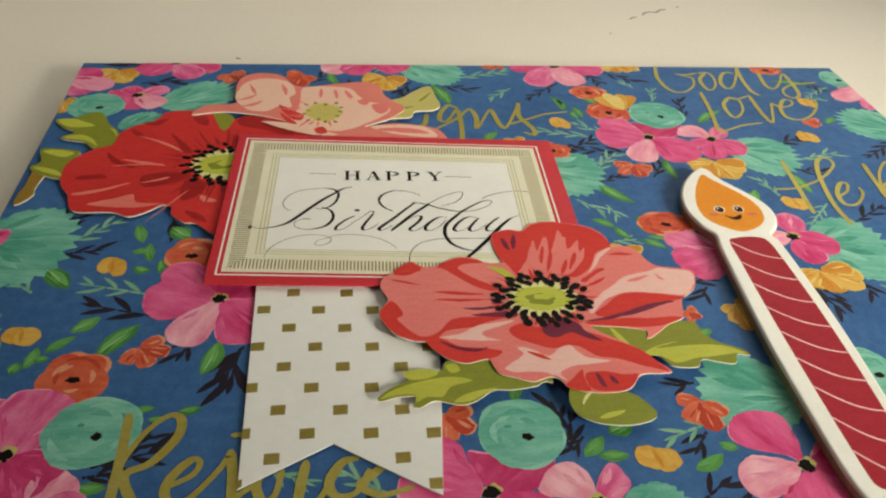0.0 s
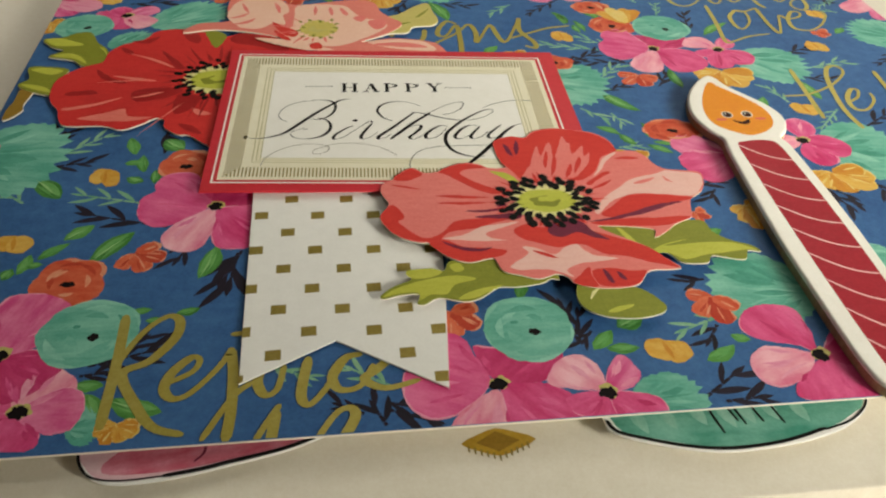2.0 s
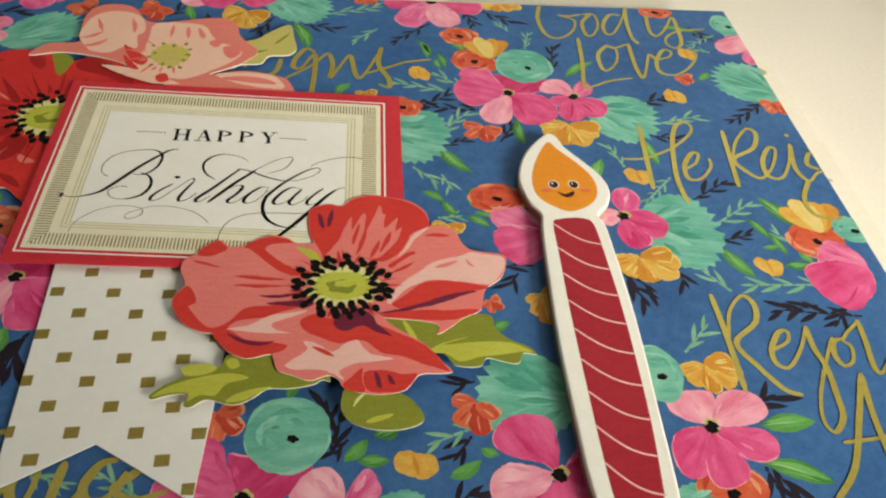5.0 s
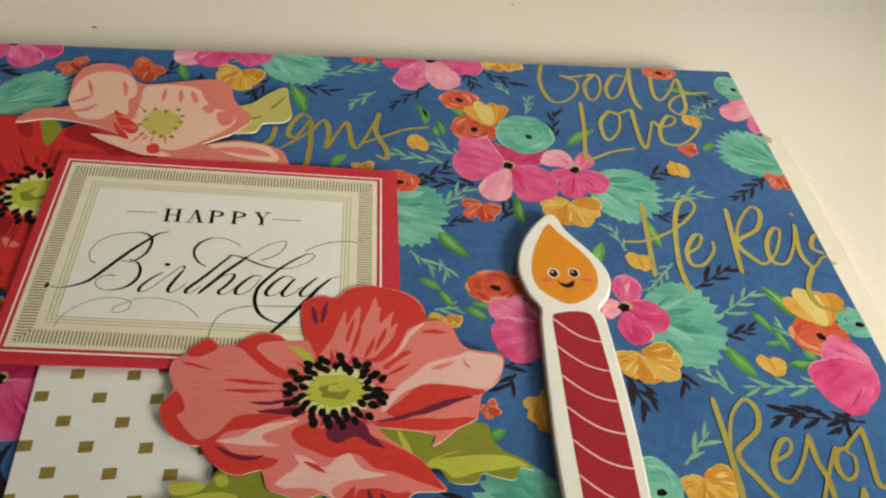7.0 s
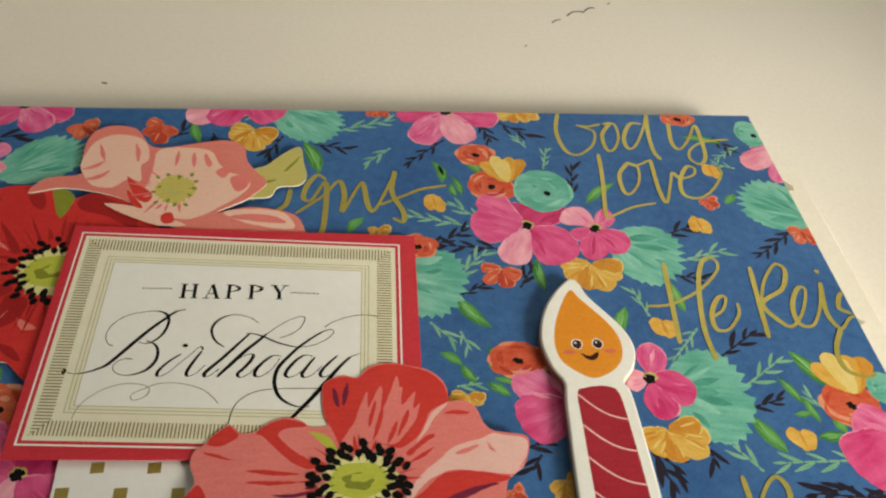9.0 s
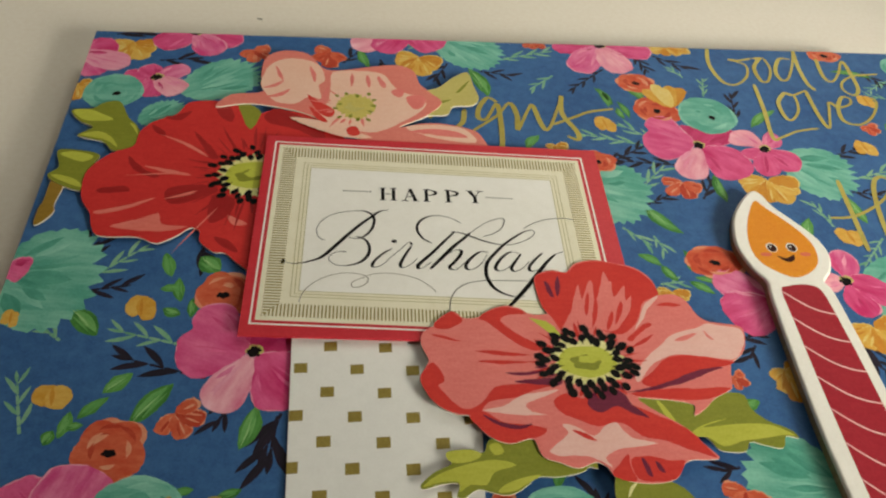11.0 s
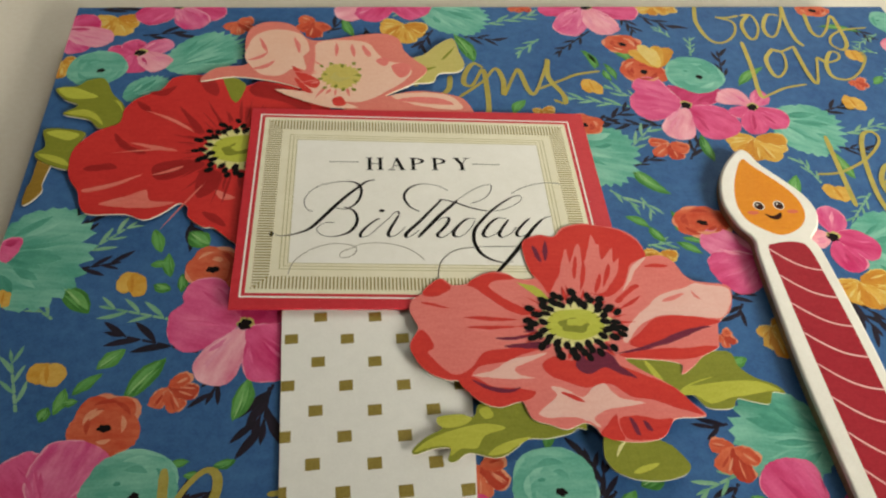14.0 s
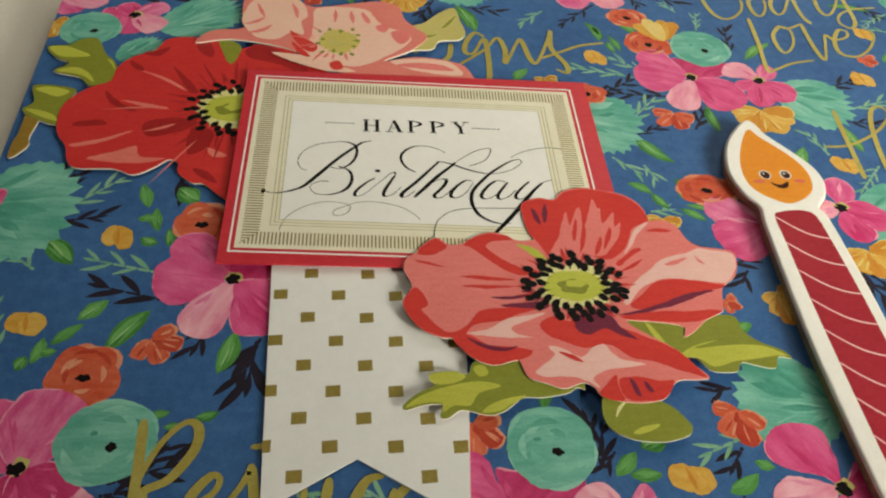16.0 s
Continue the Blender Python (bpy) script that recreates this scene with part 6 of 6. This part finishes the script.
stroke(0.068, [(-3.08, 0.82), (-3.23, 0.78), (-3.38, 0.64), (-3.59, 0.43), (-3.81, 0.17), (-4.01, -0.08), (-4.17, -0.26), (-4.31, -0.34), (-4.46, -0.39), (-4.62, -0.41), (-4.73, -0.38)])
stroke(0.05, [(-4.13, 0.11), (-4.2, 0.14), (-4.26, 0.25), (-4.26, 0.4), (-4.17, 0.58), (-3.99, 0.72), (-3.76, 0.78), (-3.55, 0.8), (-3.4, 0.75), (-3.33, 0.64), (-3.33, 0.5), (-3.38, 0.34), (-3.48, 0.21), (-3.61, 0.14), (-3.75, 0.17)])
stroke(0.06, [(-3.62, 0.19), (-3.48, 0.11), (-3.42, -0.04), (-3.44, -0.21), (-3.53, -0.35), (-3.64, -0.42), (-3.79, -0.46), (-3.93, -0.45), (-4.03, -0.39), (-4.07, -0.29), (-4.01, -0.2), (-3.91, -0.15), (-3.79, -0.16)])
stroke(0.055, [(-3.06, -0.09), (-3.17, -0.17), (-3.29, -0.29), (-3.37, -0.4), (-3.38, -0.48), (-3.31, -0.49), (-3.2, -0.42), (-3.08, -0.28), (-2.91, -0.1), (-2.82, 0.01), (-2.75, 0.05), (-2.73, -0.01)])
stroke(0.055, [(-2.74, -0.04), (-2.83, -0.2), (-2.91, -0.36), (-2.94, -0.46), (-2.9, -0.51), (-2.78, -0.45), (-2.66, -0.31)])
stroke(0.066, [(-2.0, 0.3), (-2.21, 0.05), (-2.41, -0.19), (-2.58, -0.37), (-2.66, -0.47), (-2.64, -0.53), (-2.55, -0.49), (-2.44, -0.39)])
stroke(0.045, [(-1.88, 0.51), (-2.0, 0.61), (-2.18, 0.68), (-2.36, 0.68), (-2.52, 0.59), (-2.61, 0.45), (-2.61, 0.3), (-2.53, 0.14), (-2.4, 0.04)])
stroke(0.05, [(-2.05, 0.3), (-1.93, 0.28), (-1.78, 0.22), (-1.56, 0.1), (-1.31, 0.01), (-1.09, -0.0), (-0.9, 0.06), (-0.72, 0.17), (-0.64, 0.28), (-0.68, 0.34), (-0.8, 0.31)])
stroke(0.062, [(-0.8, 0.31), (-0.95, 0.21), (-1.19, 0.01), (-1.37, -0.19), (-1.52, -0.39), (-1.57, -0.56), (-1.57, -0.73), (-1.5, -0.93), (-1.35, -1.07), (-1.17, -1.14), (-1.02, -1.13)])
stroke(0.07, [(-1.74, 0.27), (-1.84, 0.16), (-2.06, -0.06), (-2.27, -0.31), (-2.39, -0.45), (-2.46, -0.54)])
stroke(0.016, [(-1.74, 0.27), (-1.59, 0.4), (-1.4, 0.54), (-1.21, 0.62), (-1.12, 0.6), (-1.14, 0.49), (-1.22, 0.35), (-1.36, 0.25), (-1.52, 0.19)])
stroke(0.055, [(-2.39, -0.45), (-2.19, -0.24), (-2.03, -0.13), (-1.93, -0.14), (-1.96, -0.25), (-2.07, -0.4), (-2.15, -0.49), (-2.13, -0.55), (-2.05, -0.55), (-1.94, -0.46), (-1.84, -0.34)])
stroke(0.058, [(-1.49, -0.18), (-1.61, -0.16), (-1.75, -0.27), (-1.86, -0.41), (-1.89, -0.52), (-1.82, -0.56), (-1.7, -0.5), (-1.59, -0.37), (-1.51, -0.23)])
stroke(0.058, [(-0.98, -0.2), (-1.11, -0.17), (-1.25, -0.27), (-1.37, -0.43), (-1.41, -0.54), (-1.34, -0.59), (-1.2, -0.52), (-1.06, -0.37), (-0.96, -0.22)])
stroke(0.058, [(-0.95, -0.22), (-1.09, -0.42), (-1.15, -0.54), (-1.1, -0.6), (-0.96, -0.53), (-0.84, -0.39)])
stroke(0.058, [(-0.59, -0.2), (-0.72, -0.33), (-0.84, -0.48), (-0.86, -0.57), (-0.8, -0.6), (-0.68, -0.54), (-0.53, -0.38), (-0.38, -0.23), (-0.23, -0.17)])
stroke(0.075, [(-0.38, -0.23), (-0.56, -0.42), (-0.77, -0.7), (-0.98, -0.97), (-1.16, -1.18), (-1.31, -1.35), (-1.42, -1.46)])
stroke(0.03, [(-0.8, 0.39), (-0.6, 0.52), (-0.33, 0.61), (-0.08, 0.63), (0.1, 0.59)])
stroke(0.014, [(-4.51, -1.21), (-4.46, -1.03), (-4.35, -0.87), (-4.16, -0.72), (-3.92, -0.63), (-3.72, -0.62), (-3.54, -0.66), (-3.46, -0.73), (-3.48, -0.83), (-3.57, -0.9), (-3.68, -0.92), (-3.72, -0.87), (-3.68, -0.79), (-3.53, -0.72), (-3.36, -0.64), (-3.13, -0.63), (-2.9, -0.67), (-2.66, -0.77), (-2.49, -0.92), (-2.41, -1.03)])
stroke(0.02, [(-2.23, -1.4), (-2.2, -1.2), (-2.11, -1.01), (-1.92, -0.86), (-1.65, -0.8), (-1.26, -0.8), (-0.94, -0.81), (-0.75, -0.82)])
sh = Sheet()
for k, (wide, pts) in enumerate(SCRIPT):
    pen_line(sh, pts, Z_LABEL + 0.0045 + k * 0.00008, "grey_ink" if k == 18 else "black_ink", wide, 0.012, cut=False, n=9, swell=0.45)
sh.poly(blob_shape((-3.01, 0.08), 0.045, 0.036), Z_LABEL + 0.0045, "black_ink")
sh.poly(blob_shape((-4.78, -0.36), 0.035, 0.045), Z_LABEL + 0.0045, "black_ink")
sh.link("script_lettering", plate, "black calligraphic script")

# ---- coral poppy over the label ----
coral, body = cutout("coral_poppy", "coral and red die-cut paper poppy raised on foam over the banner", Z_CORAL, 0.022, CORAL_EDGE + CORAL_EDGE_FRONT, "salmon", CORAL_ART,
                     leaves=[("leaf", CORAL_LEAF_A, "leaf_olive", Z_CORAL - 0.032, [a for k, a in enumerate(CORAL_LEAF_ART) if k in (0, 1, 2, 7)]),
                             ("leaf", CORAL_LEAF_B, "leaf_olive", Z_CORAL - 0.014, [a for k, a in enumerate(CORAL_LEAF_ART) if k in (3, 4)]),
                             ("leaf", CORAL_LEAF_C, "leaf_olive", Z_CORAL - 0.014, [a for k, a in enumerate(CORAL_LEAF_ART) if k in (5, 6)])])
sh = Sheet()
sh.poly(CORAL_SEPAL, Z_CORAL + 0.0036, "lime")
sh.link("sepal", body, "lime green sepal")
streaks(body, (-0.30, -2.42), 0.5, 0.95, Z_CORAL + 0.0040, "coral_red", 26, 11)
streaks(body, (-0.30, -2.42), 0.5, 0.85, Z_CORAL + 0.0062, "plum", 9, 12, (3.0, 6.0))
flower_eye(body, (-0.30, -2.42), 0.60, 0.50, Z_CORAL + 0.0072, "eye_green", "cream_ink", 0.70, 57, "black_ink", 5)
sh = Sheet()
sh.slab([(-0.9, -3.6), (0.5, -3.6), (0.5, -2.2), (-0.9, -2.2)], COVER + 0.021, Z_CORAL - 0.05, "white_card", "white_card")
sh.link("foam_pad", coral, "white foam sticky pad")

# ---- candle sticker ----
candle = tagged(empty("candle_sticker", 3.5, -2.6, COVER), "thick white-edged candle sticker with a red striped body and orange flame", "sticker")
RIGHT_SIDE = [(4.15, -1.10), (4.16, -2.0), (4.15, -2.94), (4.11, -3.8), (4.04, -4.8), (3.98, -5.75), (3.93, -6.24), (3.83, -6.39), (3.60, -6.45)]
LEFT_SIDE = [(3.10, -6.45), (2.91, -6.36), (2.82, -6.12), (2.79, -5.66), (2.80, -4.75), (2.82, -3.75), (2.87, -2.9), (2.93, -2.1), (3.01, -1.2)]
sh = Sheet()
Z_CANDLE = COVER + 0.19
sh.slab(smooth(CANDLE_HEAD + RIGHT_SIDE + LEFT_SIDE, 4), COVER + 0.021, Z_CANDLE, "candle_white", "chip_edge", 0.05, 5)
board = sh.link("chipboard", candle, "thick glossy white board")
sh = Sheet()
BODY_R = [(3.93, -1.10), (3.96, -1.7), (3.965, -2.8), (3.93, -3.9), (3.86, -5.0), (3.76, -5.9), (3.72, -6.12), (3.60, -6.19)]
BODY_L = [(3.22, -6.20), (3.09, -6.13), (3.06, -5.9), (3.07, -5.0), (3.10, -3.9), (3.14, -2.8), (3.20, -1.7), (3.235, -1.08)]
red_body = smooth([(3.38, -0.985), (3.58, -0.955), (3.78, -0.97)] + BODY_R + BODY_L, 3)
sh.poly(red_body, Z_CANDLE + 0.001, "candle_red")
sh.link("printed_body", board, "dark red candle body")


def body_x(y, side):
    pts = BODY_R[:6] if side else BODY_L[::-1][:6]
    for (xa, ya), (xb, yb) in zip(pts, pts[1:]):
        if ya >= y >= yb:
            return xa + (xb - xa) * (ya - y) / (ya - yb)
    return pts[0][0] if y > pts[0][1] else pts[-1][0]


for k in range(9):
    y0 = -1.09 - 0.562 * k
    y1 = y0 - 0.50
    xa, xb = body_x(y0, 0), body_x(y1, 1)
    line = [(xa + (xb - xa) * s, y0 + (y1 - y0) * (s + 0.22 * math.sin(math.pi * s))) for s in (0, 0.25, 0.5, 0.75, 1)]
    sh = Sheet()
    pen_line(sh, line, Z_CANDLE + 0.002, "candle_line", 0.03, 0.03, cut=False, up_down=False)
    sh.link("stripe", board, "thin pale pink spiral stripe")
sh = Sheet()
sh.poly(smooth(FLAME, 4), Z_CANDLE + 0.001, "flame_orange")
flame = sh.link("flame", board, "orange printed flame")
sh = Sheet()
for x in (3.43, 3.79):
    sh.poly(blob_shape((x, -0.11), 0.098, 0.108, wob=0.0), Z_CANDLE + 0.002, "label_white")
    sh.poly(blob_shape((x, -0.115), 0.08, 0.092, wob=0.0), Z_CANDLE + 0.003, "brown_ink")
    sh.poly(blob_shape((x, -0.115), 0.048, 0.062, wob=0.0), Z_CANDLE + 0.0035, "brown_ink")
    sh.poly(blob_shape((x - 0.02, -0.085), 0.018, 0.02, wob=0.0, n=10), Z_CANDLE + 0.004, "label_white")
for x in (3.27, 3.98):
    sh.poly(blob_shape((x, -0.27), 0.10, 0.045, wob=0.0), Z_CANDLE + 0.002, "cheek")
sh.poly(smooth([(3.46, -0.30), (3.60, -0.36), (3.76, -0.28), (3.73, -0.40), (3.63, -0.45), (3.53, -0.41)], 3), Z_CANDLE + 0.003, "brown_ink")
sh.link("printed_spots", board, "small printed dots and curve on the flame")
